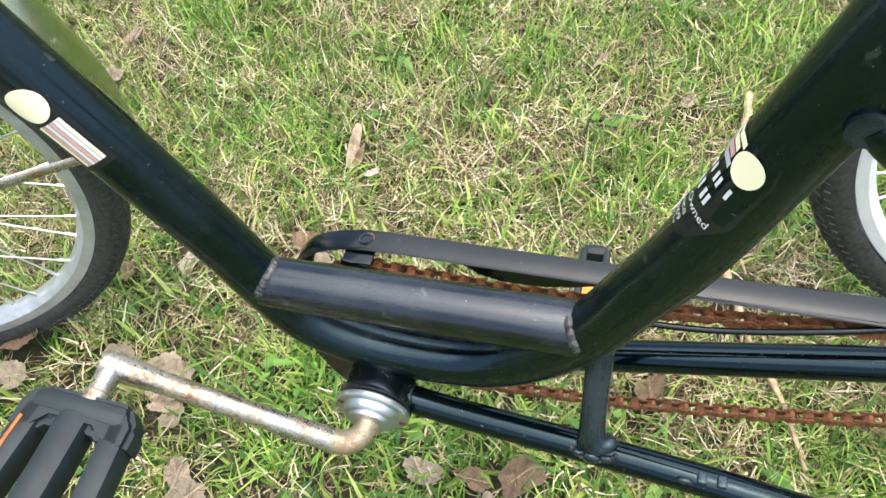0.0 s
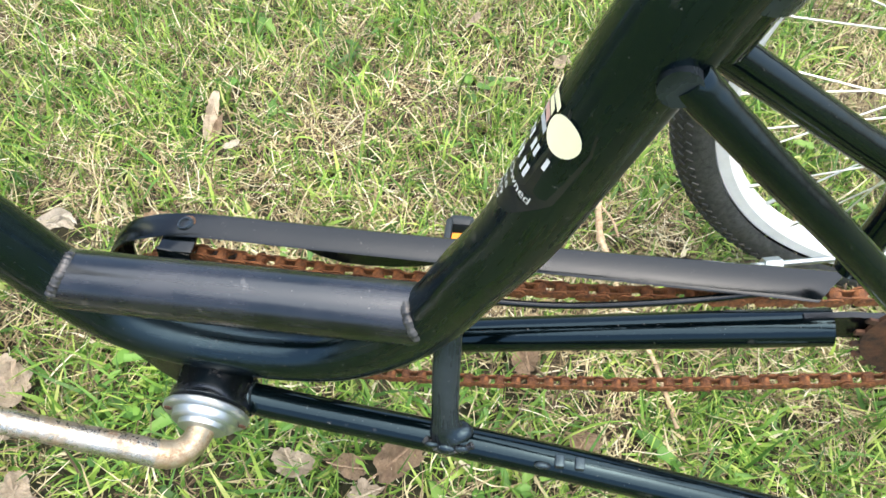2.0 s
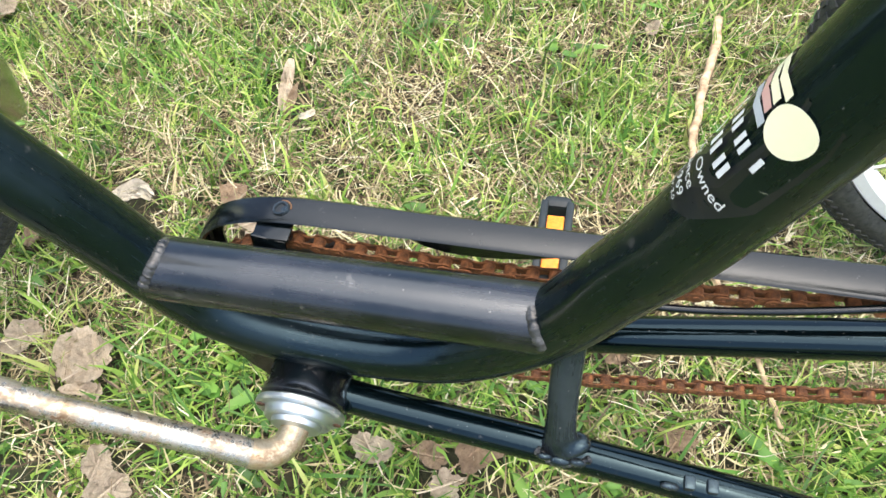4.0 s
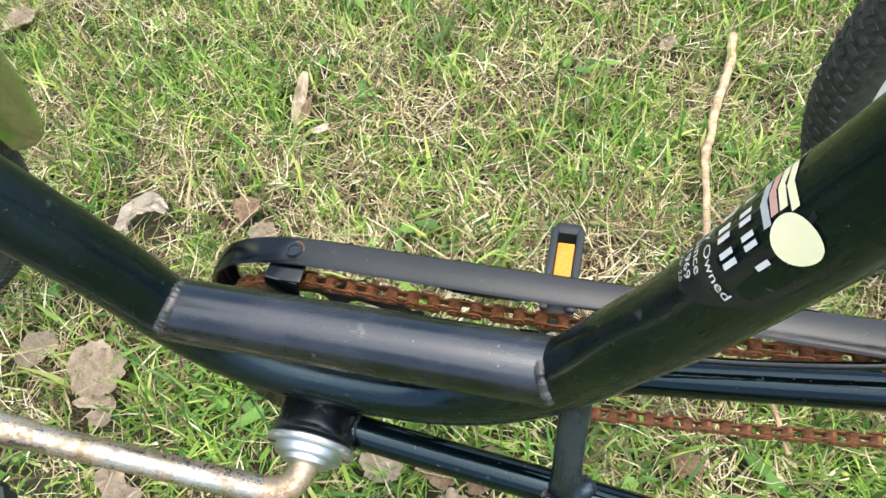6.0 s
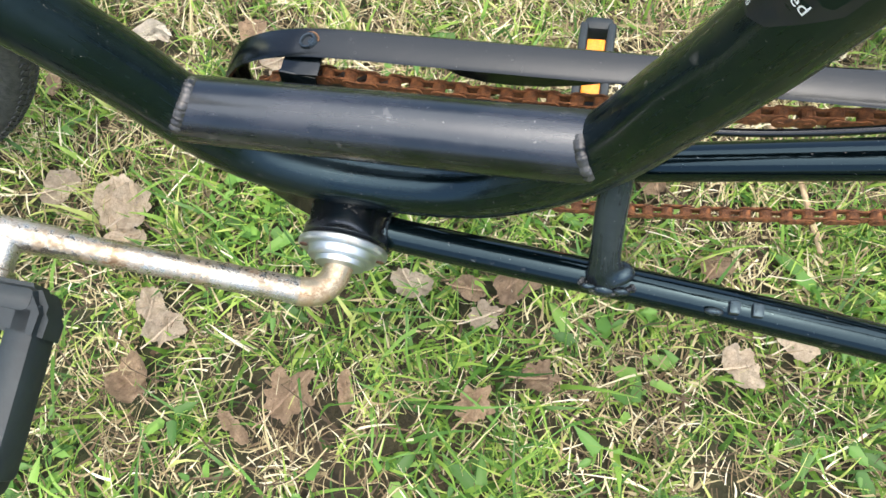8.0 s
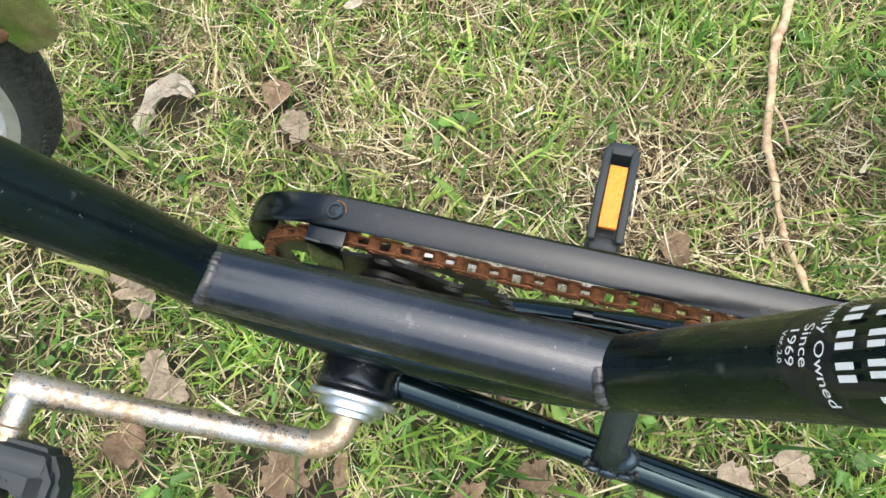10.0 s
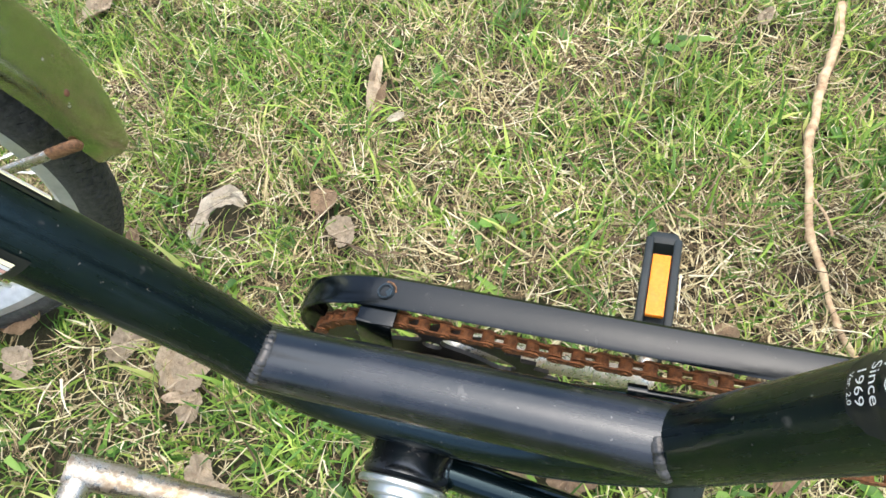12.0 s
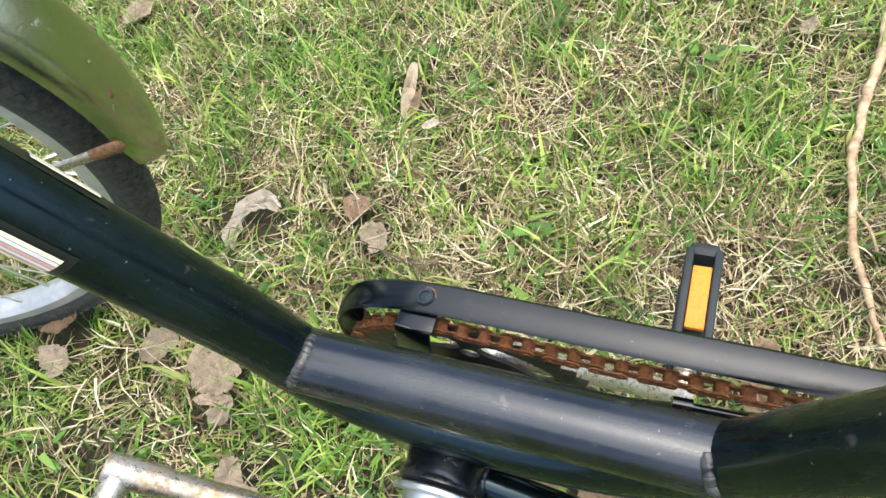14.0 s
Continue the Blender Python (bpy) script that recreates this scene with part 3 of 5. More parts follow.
def build_ring():
    # a toothed plate with six long slots and a round hole between each two
    def slot(a0):
        pts = []
        for r, ends in ((0.0695, (-16, 16)), (0.0515, (16, -16))):
            for k in range(9):
                a = radians(a0 + ends[0] + (ends[1] - ends[0]) * k / 8)
                pts.append((r * math.cos(a), r * math.sin(a)))
            c = radians(a0 + ends[1])
            turn = 1 if ends[1] > 0 else -1
            for k in range(1, 6):
                b = c + (0 if turn > 0 else math.pi) + math.pi * k / 6
                pts.append((0.0605 * math.cos(c) + 0.009 * math.cos(b), 0.0605 * math.sin(c) + 0.009 * math.sin(b)))
        return pts

    loops = []
    n = 82
    loops.append([((RING_R + (0.0026 if k % 2 else -0.0042)) * math.cos(2 * math.pi * k / n), (RING_R + (0.0026 if k % 2 else -0.0042)) * math.sin(2 * math.pi * k / n)) for k in range(n)])
    for k in range(6):
        loops.append(slot(58 + 60 * k))
        a = radians(28 + 60 * k)
        loops.append([(0.0500 * math.cos(a) + 0.0062 * math.cos(2 * math.pi * q / 18), 0.0500 * math.sin(a) + 0.0062 * math.sin(2 * math.pi * q / 18)) for q in range(18)])
    loops.append([(0.012 * math.cos(2 * math.pi * q / 24), 0.012 * math.sin(2 * math.pi * q / 24)) for q in range(24)])
    bm = bmesh.new()
    edges = []
    for pts in loops:
        vs = [bm.verts.new((RING_X + x, CHAIN_Y - 0.0013, RING_Z + z)) for x, z in pts]
        edges += [bm.edges.new((a, b)) for a, b in zip(vs, vs[1:] + vs[:1])]
    bmesh.ops.triangle_fill(bm, edges=edges, use_beauty=True)
    made = bmesh.ops.extrude_face_region(bm, geom=bm.faces[:])
    bmesh.ops.translate(bm, vec=(0, 0.0026, 0), verts=[g for g in made["geom"] if isinstance(g, bmesh.types.BMVert)])
    bmesh.ops.recalc_face_normals(bm, faces=bm.faces[:])
    part("chainring", bm, RING_DARK, trike, "dark toothed chainring with slots and holes", False)
    bm = bmesh.new()
    lathe_y(bm, [(0.0, -0.004), (0.020, -0.004), (0.022, -0.002), (SP_R - 0.010, -0.0016), (SP_R - 0.0015, -0.0012), (SP_R - 0.0015, 0.0012), (0.0, 0.003)], (SPX, CHAIN_Y, SPZ), 44)
    sp = part("sprocket", bm, RUST_DARK, trike, "rust-brown rear sprocket")
    bm = bmesh.new()
    lathe_y(bm, [(0.0, -0.012), (0.026, -0.011), (0.0285, -0.008), (0.0285, -0.0042), (0.0, -0.0042)], (SPX, CHAIN_Y, SPZ), 36)
    part("dust_cap", bm, ZINC, sp, "dull grey hub cap")
    for k in range(23):
        a = 2 * math.pi * k / 23
        bm = bmesh.new()
        box(bm, (0.007, 0.002, 0.005), Matrix.Translation((SPX + SP_R * math.cos(a), CHAIN_Y, SPZ + SP_R * math.sin(a))) @ Matrix.Rotation(-a, 4, "Y"), 0.0005)
        part("tooth", bm, RUST_DARK, sp)


build_ring()


def chain_loop():
    pts = []
    rt = RING_R
    tilt = math.asin((RING_R - SP_R) / math.hypot(SPX - RING_X, SPZ - RING_Z))
    base = math.atan2(SPZ - RING_Z, SPX - RING_X)
    a0 = base + math.pi / 2 - tilt
    a1 = base + math.pi * 1.5 + tilt
    for k in range(41):
        a = a0 + (a1 - a0) * k / 40
        pts.append(Vector((RING_X + rt * math.cos(a), CHAIN_Y, RING_Z + rt * math.sin(a))))
    e = Vector((SPX + SP_R * math.cos(a1), CHAIN_Y, SPZ + SP_R * math.sin(a1)))
    s = pts[-1]
    for k in range(1, 24):
        t = k / 24
        pts.append(s.lerp(e, t) + Vector((0, 0, -0.024 * 4 * t * (1 - t))))
    for k in range(17):
        a = a1 + (2 * math.pi + a0 - a1) * k / 16
        pts.append(Vector((SPX + SP_R * math.cos(a), CHAIN_Y, SPZ + SP_R * math.sin(a))))
    s, e = pts[-1], pts[0]
    for k in range(1, 24):
        t = k / 24
        pts.append(s.lerp(e, t) + Vector((0, 0, -0.022 * 4 * t * (1 - t))))
    pts.append(pts[0].copy())
    return pts


def link_mesh(name, wide):
    """Two dog-bone plates and two rollers, one pitch long on local x."""
    bm = bmesh.new()
    half, r, t = 0.00635, 0.0041, 0.0011
    outline = []
    for k in range(9):
        a = math.pi / 2 + math.pi * k / 8
        outline.append((-half + r * math.cos(a), r * math.sin(a)))
    outline.append((0, -r * 0.72))
    for k in range(9):
        a = -math.pi / 2 + math.pi * k / 8
        outline.append((half + r * math.cos(a), r * math.sin(a)))
    outline.append((0, r * 0.72))
    off = 0.0036 if wide else 0.0023
    for s in (-1, 1):
        extrude_outline(bm, outline, t, Matrix.Translation((0, s * off - t / 2, 0)))
    if wide:
        for s in (-1, 1):
            lathe_y(bm, [(0.0, -0.0048), (0.0018, -0.0048), (0.0018, 0.0048), (0.0, 0.0048)], (s * half, 0, 0), 8)
    else:
        for s in (-1, 1):
            lathe_y(bm, [(0.0039, -0.0018), (0.0039, 0.0018)], (s * half, 0, 0), 10)
    me = bpy.data.meshes.new(name)
    bm.to_mesh(me)
    bm.free()
    me.materials.append(RUST)
    return me


def build_chain():
    pts = chain_loop()
    acc = [0.0]
    for a, b in zip(pts, pts[1:]):
        acc.append(acc[-1] + (b - a).length)
    n = 2 * round(acc[-1] / 0.0127 / 2)
    step = acc[-1] / n

    def at(s):
        s %= acc[-1]
        i = max(k for k in range(len(acc)) if acc[k] <= s)
        i = min(i, len(pts) - 2)
        return pts[i].lerp(pts[i + 1], (s - acc[i]) / (acc[i + 1] - acc[i]))

    chain = new("chain")
    chain.parent = trike
    tagged(chain, "heavily rusted brown roller chain")
    meshes = (link_mesh("chain_link_outer", True), link_mesh("chain_link_inner", False))
    rnd = random.Random(5)
    for k in range(n):
        a, b = at(k * step), at((k + 1) * step)
        d = b - a
        ob = new("chain_link", meshes[k % 2])
        ob.parent = chain
        ob.matrix_basis = Matrix.Translation((a + b) / 2 + Vector((0, rnd.uniform(-0.0006, 0.0006), 0))) @ Matrix.Rotation(-math.atan2(d.z, d.x), 4, "Y") @ Matrix.Rotation(rnd.uniform(-0.05, 0.05), 4, "X")


build_chain()


# chain guard
def build_guard():
    y0, y1 = MID + 0.0435, MID + 0.0625
    prof = [(-0.0455, 0.308), (-0.0475, 0.334), (-0.0415, 0.361), (-0.024, 0.384), (0.003, 0.3980), (0.035, 0.4038), (0.10, 0.4070), (0.20, 0.4125), (0.30, 0.4205), (0.410, 0.4300)]
    path = spline([(x, 0, z) for x, z in prof], 6)
    bm = bmesh.new()
    rows = []
    for i, p in enumerate(path):
        d = (path[min(i + 1, len(path) - 1)] - path[max(i - 1, 0)]).normalized()
        nrm = Vector((-d.z, 0, d.x))
        if nrm.z < 0 and i > 12:
            nrm = -nrm
        s = i / (len(path) - 1)
        lip = 0.0035
        drop = 0.011 + 0.030 * math.exp(-abs((p.x - 0.122) / (0.042 if p.x < 0.122 else 0.080)) ** 2.6)
        y0 = MID + 0.0435 - 0.005 * max(0.0, s - 0.8) / 0.2
        cs = [(y0 + 0.0015, -lip), (y0, -0.0015), (y0 + 0.002, 0.0), (y1 - 0.002, 0.0), (y1, -0.002), (y1 + 0.0005, -drop),
              (y1 - 0.0015, -drop), (y1 - 0.0022, -0.004), (y1 - 0.004, -0.0022), (y0 + 0.004, -0.0022), (y0 + 0.0028, -lip)]
        slant = 0.020 * max(0.0, (s - 0.86) / 0.14)
        rows.append([bm.verts.new(p + nrm * h + Vector((slant * ((y - y0) / (y1 - y0) - 0.75), y, 0))) for y, h in cs])
    n = len(rows[0])
    for a, b in zip(rows, rows[1:]):
        for k in range(n):
            bm.faces.new((a[k], a[(k + 1) % n], b[(k + 1) % n], b[k]))
    bm.faces.new(rows[0])
    bm.faces.new(rows[-1][::-1])
    bmesh.ops.recalc_face_normals(bm, faces=bm.faces[:])
    guard = part("chain_guard", bm, BLACK_DULL, trike, "dented black steel chain guard")
    bm = bmesh.new()
    m = Matrix.Translation((0.021, MID + 0.0525, 0.4017)) @ Matrix.Rotation(radians(-13), 4, "Y")
    pr = [(0.0, 0.0), (0.0030, 0.0004), (0.0036, 0.0019), (0.0046, 0.0019), (0.0053, 0.0008), (0.0058, -0.001)]
    rings = [[bm.verts.new(m @ Vector((r * math.cos(a), r * math.sin(a), h))) for a in [math.pi * k / 10 for k in range(20)]] for r, h in pr[1:]]
    top = bm.verts.new(m @ Vector((0, 0, 0.0006)))
    for k in range(20):
        bm.faces.new((top, rings[0][k], rings[0][(k + 1) % 20]))
        for a, b in zip(rings, rings[1:]):
            bm.faces.new((a[k], b[k], b[(k + 1) % 20], a[(k + 1) % 20]))
    bmesh.ops.recalc_face_normals(bm, faces=bm.faces[:])
    part("rivet", bm, BLACK_SCUFFED, guard, "worn hollow rivet head")
    bm = bmesh.new()
    sweep(bm, [m @ Vector((0.0060 * math.cos(a), 0.0060 * math.sin(a), 0.0002)) for a in [math.pi * k / 16 for k in range(24)]], 0.0005, 6)
    part("rust_line", bm, SEAM_RUST, guard, "rust round the rivet")
    bm = bmesh.new()
    m = Matrix.Translation((0.0185, MID + 0.0345, 0.3968)) @ Matrix.Rotation(radians(-6), 4, "Y")
    box(bm, (0.0225, 0.0150, 0.0022), m @ Matrix.Translation((0, 0.0070, 0)), 0.0007)
    box(bm, (0.0205, 0.0022, 0.052), m @ Matrix.Rotation(radians(14), 4, "Y") @ Matrix.Translation((-0.001, 0.0004, -0.0255)), 0.0007)
    part("guard_bracket", bm, BLACK_DULL, guard, "folded black steel tab")


build_guard()

# cable and its end stop
tube("brake_cable", [(0.163, MID + 0.030, 0.392), (0.20, MID + 0.032, 0.391), (0.26, MID + 0.034, 0.396), (0.32, MID + 0.037, 0.412), (0.37, MID + 0.044, 0.424)], 0.0022, BLACK_DULL, trike, "thin black control cable", sides=10)
tube("cable_stop", [(0.158, MID + 0.030, 0.392), (0.168, MID + 0.0305, 0.392)], 0.0038, BLACK_DULL, trike, sides=12)


# silver clamp and bolts on the near stay
def build_clamp():
    a, b = Vector((0.4055, MID - 0.0520, 0.3298)), Vector((0.445, MID - 0.0550, 0.3280))
    clamp = part("stay_clamp", sweep(bmesh.new(), [a, b], 0.0116, 28), ZINC, trike, "bright zinc clamp band")
    for x, dz in ((0.4135, 0.0066), (0.4140, -0.0055)):
        y = MID - 0.0526 - math.sqrt(0.0116 ** 2 - dz ** 2)
        bm = bmesh.new()
        sweep(bm, [(x, y + 0.003, 0.3293 + dz * 0.8), (x, y - 0.0003, 0.3293 + dz)], 0.0026, 12)
        part("slot", bm, RUST_DARK, clamp, "dark slot")
    bm = bmesh.new()
    sweep(bm, [(0.4120, MID - 0.058, 0.319), (0.4120, MID - 0.064, 0.306)], 0.0062, 6)
    part("bolt", bm, ZINC, clamp)
    # two square lugs on a worn patch of the lower stay
    for x, z in ((0.2690, 0.3425), (0.2810, 0.3430)):
        bm = bmesh.new()
        box(bm, (0.0058, 0.0075, 0.0070), Matrix.Translation((x, MID - 0.0432, z)) @ Matrix.Rotation(radians(-4), 4, "Y"), 0.0010)
        part("lug", bm, BLACK_SCUFFED, trike, "small square painted lug")
    for x, z, r in ((0.2590, 0.3415, 0.0036), (0.2925, 0.3405, 0.0038)):
        bm = bmesh.new()
        bmesh.ops.create_icosphere(bm, subdivisions=2, radius=r, matrix=Matrix.Translation((x, MID - 0.0465, z)) @ Matrix.Diagonal((1.5, 0.6, 0.7, 1)))
        part("weld_blob", bm, BLACK_SCUFFED, trike, "worn blob of weld")
    # rod with an adjusting nut beside the far stay
    rod = tube("brake_rod", [(0.380, MID + 0.088, 0.385), (0.50, MID + 0.120, 0.385)], 0.0022, ZINC, trike, "thin zinc brake rod", sides=10)
    part("adjuster_nut", sweep(bmesh.new(), [(0.388, MID + 0.090, 0.385), (0.399, MID + 0.093, 0.385)], 0.0052, 6), ZINC, rod, "hexagonal adjusting nut", False)
    # dropout plate and axle nut by the sprocket
    bm = bmesh.new()
    extrude_outline(bm, [(0.405, 0.393), (0.430, 0.402), (0.470, 0.408), (0.496, 0.400), (0.476, 0.386), (0.430, 0.376), (0.405, 0.372)], 0.004, Matrix.Translation((0, MID + 0.049, 0)))
    part("dropout", bm, BLACK_DULL, trike, "black dropout plate", False)
    bm = bmesh.new()
    sweep(bm, [(SPX, MID + 0.07, SPZ), (SPX, MID + 0.036, SPZ)], 0.006, 12)
    part("jackshaft", bm, ZINC, trike)


build_clamp()


# wheels
def build_wheel(centre, turn, lean, r_out, w, tread, knobs, rim_mat, label):
    """A spoked wheel in the local xz plane."""
    root = new("wheel")
    root.parent = trike
    root.matrix_basis = Matrix.Translation(centre) @ Matrix.Rotation(radians(turn), 4, "Z") @ Matrix.Rotation(radians(lean), 4, "X")
    tagged(root, label)
    rt = r_out - w
    bm = bmesh.new()
    prof = []
    for k in range(21):
        a = radians(-128) + radians(256) * k / 20
        rr = w * (1.0 + (0.05 if abs(a) < 0.5 else 0.0))
        prof.append((rt + rr * math.cos(a), w * 0.98 * math.sin(a)))
    lathe_y(bm, prof, (0, 0, 0), 120)
    tyre = part("tyre", bm, TYRE, root, "worn black rubber tyre")
    # tread knobs over the crown and shoulders
    bm = bmesh.new()
    count = knobs
    size = 0.0105 * 92 / knobs
    for k in range(count):
        a = 2 * math.pi * k / count
        for ang, stag, ln in ((-66, 0.5, 0.007), (-44, 0.0, 0.0075), (-22, 0.5, 0.007), (0, 0.0, 0.007), (22, 0.5, 0.007), (44, 0.0, 0.0075), (66, 0.5, 0.007)):
            aa = a + stag * 2 * math.pi / count
            th = radians(ang)
            m = Matrix.Rotation(-aa, 4, "Y") @ Matrix.Translation((rt, 0, 0)) @ Matrix.Rotation(th, 4, "Z") @ Matrix.Translation((w * (1.035 if abs(ang) < 30 else 1.0), 0, 0)) @ Matrix.Rotation(radians(28 if ang > 0 else -28), 4, "X")
            bmesh.ops.create_cube(bm, size=1.0, matrix=m @ Matrix.Diagonal((tread, ln * w / 0.0262, size, 1)))
    tagged(part("tread", bm, TYRE, tyre, "block tread pattern", False), kind="stuff")
    bm = bmesh.new()
    rr = rt - 0.80 * w
    lathe_y(bm, [(rr + 0.006, -0.0145), (rr + 0.004, -0.016), (rr - 0.008, -0.0155), (rr - 0.014, -0.009), (rr - 0.016, 0.0), (rr - 0.014, 0.009),
                 (rr - 0.008, 0.0155), (rr + 0.004, 0.016), (rr + 0.006, 0.0145)], (0, 0, 0), 120)
    part("rim", bm, rim_mat, root)
    bm = bmesh.new()
    lathe_y(bm, [(0.0, -0.05), (0.008, -0.05), (0.008, -0.034), (0.027, -0.033), (0.027, -0.028), (0.016, -0.024), (0.016, 0.024), (0.027, 0.028), (0.027, 0.033), (0.008, 0.034), (0.008, 0.05), (0.0, 0.05)], (0, 0, 0), 28)
    part("hub", bm, ZINC, root, "steel hub")
    bm = bmesh.new()
    sweep(bm, [(0, 0, 0), (1, 0, 0)], 0.0011, 6)
    me = bpy.data.meshes.new("spoke")
    bm.to_mesh(me)
    bm.free()
    me.materials.append(SPOKE)
    bm = bmesh.new()
    sweep(bm, [(0, 0, 0), (0.013, 0, 0)], 0.0023, 6)
    mn = bpy.data.meshes.new("nipple")
    bm.to_mesh(mn)
    bm.free()
    mn.materials.append(SPOKE)
    for k in range(36):
        a = 2 * math.pi * k / 36
        side = 1 if k % 2 else -1
        cross = 0.95 if (k // 2) % 2 else -0.95
        p0 = Vector((0.025 * math.cos(a + cross), side * 0.030, 0.025 * math.sin(a + cross)))
        p1 = Vector(((rr - 0.014) * math.cos(a), side * 0.003, (rr - 0.014) * math.sin(a)))
        d = p1 - p0
        ob = new("spoke", me)
        ob.parent = root
        ob.matrix_basis = Matrix.Translation(p0) @ d.to_track_quat("X", "Z").to_matrix().to_4x4() @ Matrix.Diagonal((d.length, 1, 1, 1))
        ob = new("nipple", mn)
        ob.parent = root
        ob.matrix_basis = Matrix.Translation(p1) @ d.to_track_quat("-X", "Z").to_matrix().to_4x4()
    return root


WHEEL_R = 0.332
build_wheel((0.705, 0.645, 0.326), 0, 0, WHEEL_R, 0.0262, 0.0022, 150, RIM, "rear wheel with white rim and knobbly black tyre")
FRONT_R = 0.300
FRONT_C, FRONT_TURN, FRONT_LEAN = Vector((-0.585, 0.322, 0.302)), 25.5, 1.9
build_wheel(FRONT_C, FRONT_TURN, FRONT_LEAN, FRONT_R, 0.0215, 0.0014, 170, RIM_STEEL, "steered front wheel with grey steel rim and worn black tyre")


def build_fender():
    """Chrome mudguard that hugs the front tyre; its blunt tip ends behind the hub's height."""
    root = new("front_fender")
    root.parent = trike
    root.matrix_basis = (Matrix.Translation(FRONT_C) @ Matrix.Rotation(radians(FRONT_TURN), 4, "Z") @ Matrix.Rotation(radians(FRONT_LEAN), 4, "X")
                         @ Matrix.Translation((0.0237, 0, 0.0406)))
    tagged(root, "tarnished chrome front mudguard reflecting the grass")
    bm = bmesh.new()
    rows = []
    R, half, deep = FRONT_R + 0.016, 0.0405, 0.019
    n = 60
    for i in range(n + 1):
        a = radians(-11 + 166 * i / n)
        taper = min(1.0, 0.50 + 0.50 * math.sqrt(i / 4.0))
        row = []
        for k in range(17):
            th = radians(-84 + 168 * k / 16)
            y, h = half * taper * math.sin(th) / math.sin(radians(84)), deep * (math.cos(th) - 1) / (1 - math.cos(radians(84)))
            # a rolled lip along both edges
            if k in (0, 16):
                y *= 1.03
            row.append(bm.verts.new(((R + h) * math.cos(a), y, (R + h) * math.sin(a))))
        rows.append(row)
    for a, b in zip(rows, rows[1:]):
        for k in range(16):
            bm.faces.new((a[k], a[k + 1], b[k + 1], b[k]))
    bmesh.ops.recalc_face_normals(bm, faces=bm.faces[:])
    bmesh.ops.solidify(bm, geom=bm.faces[:], thickness=0.0014)
    part("blade", bm, CHROME_FENDER, root)
    for s in (-1, 1):
        a = radians(-0.2)
        p0 = Vector(((R - 0.016) * math.cos(a), s * 0.0425, (R - 0.016) * math.sin(a)))
        p1 = Vector((-0.0237, s * 0.062, -0.0406))
        stay = part("fender_stay", sweep(bmesh.new(), [p0, p0.lerp(p1, 0.1), p1], 0.0058, 12, True, (1.0, 0.45)), CHROME_RUST, root, "flat rusty fender stay")
        if s > 0:
            continue
        bm = bmesh.new()
        sweep(bm, [p0 + Vector((0.003, -s * 0.001, 0.001)), p0, p0.lerp(p1, 0.05), p0.lerp(p1, 0.075)], [0.0040, 0.0064, 0.0064, 0.0060], 12, True, (1.0, 0.5))
        part("stay_end", bm, SEAM_RUST, stay, "orange-rusted flattened end")
    bm = bmesh.new()
    a = radians(6.0)
    bmesh.ops.create_uvsphere(bm, u_segments=12, v_segments=6, radius=0.0042, matrix=Matrix.Translation(((R - 0.0058) * math.cos(a), -0.020, (R - 0.0058) * math.sin(a))))
    part("rivet", bm, RUST_DARK, root, "rusty rivet")


build_fender()


# hidden supports that carry the wheels: head tube, fork, rear axle
tube("head_tube", [mid(-0.290, 0.85), mid(-0.330, 0.99)], 0.020, BLACK, trike)
for s in (-1, 1):
    off = Vector((0, s * 0.055, 0))
    off.rotate(Euler((0, 0, radians(FRONT_TURN))))
    tube("fork_blade", [Vector(mid(-0.33, 0.80)) + off * 0.6, Vector(mid(-0.45, 0.62)) + off, FRONT_C + off], 0.011, BLACK, trike)
tube("axle_tube", [(0.697, MID - 0.04, 0.326), (0.697, 0.645, 0.326)], 0.012, BLACK, trike)
tube("axle_stay", [(0.445, MID - 0.055, 0.328), (0.60, MID - 0.03, 0.327), (0.697, MID, 0.326)], 0.0115, BLACK, trike)


# ---- decals ----
def wrap(u, v, origin, axis, front, side, r):
    """Flat (u across, v up the tube) to the tube's skin; u = 0 faces front."""
    a = u / r
    out = front * math.cos(a) + side * math.sin(a)
    return origin + axis * v + out * r


def decal_poly(name, loops, mat, parent, frame_, r, label=""):
    bm = bmesh.new()
    for pts in loops:
        bm.faces.new([bm.verts.new((u, v, 0)) for u, v in pts])
    bmesh.ops.triangulate(bm, faces=bm.faces[:])
    for _ in range(2):
        bmesh.ops.subdivide_edges(bm, edges=[e for e in bm.edges if e.calc_length() > 0.004], cuts=1, use_grid_fill=True)
    bmesh.ops.triangulate(bm, faces=bm.faces[:])
    for v in bm.verts:
        v.co = wrap(v.co.x, v.co.y, *frame_, r)
    bmesh.ops.recalc_face_normals(bm, faces=bm.faces[:])
    return part(name, bm, mat, parent, label)


def decal_text(text, size, u, v, mat, parent, frame_, r):
    cu = bpy.data.curves.new("lettering", "FONT")
    cu.body, cu.size, cu.align_x = text, size, "CENTER"
    cu.resolution_u = 3
    tmp = new("lettering_source", cu)
    dg = bpy.context.evaluated_depsgraph_get()
    me = bpy.data.meshes.new_from_object(tmp.evaluated_get(dg))
    bpy.data.objects.remove(tmp)
    bm = bmesh.new()
    bm.from_mesh(me)
    bpy.data.meshes.remove(me)
    bmesh.ops.triangulate(bm, faces=bm.faces[:])
    for q in bm.verts:
        q.co = wrap(q.co.x * 1.15 + u, q.co.y + v, *frame_, r)
    return part("lettering", bm, mat, parent, "small white lettering", False)


def disc(u, v, r, n=36):
    return [(u + r * math.cos(2 * math.pi * k / n), v + r * math.sin(2 * math.pi * k / n)) for k in range(n)]


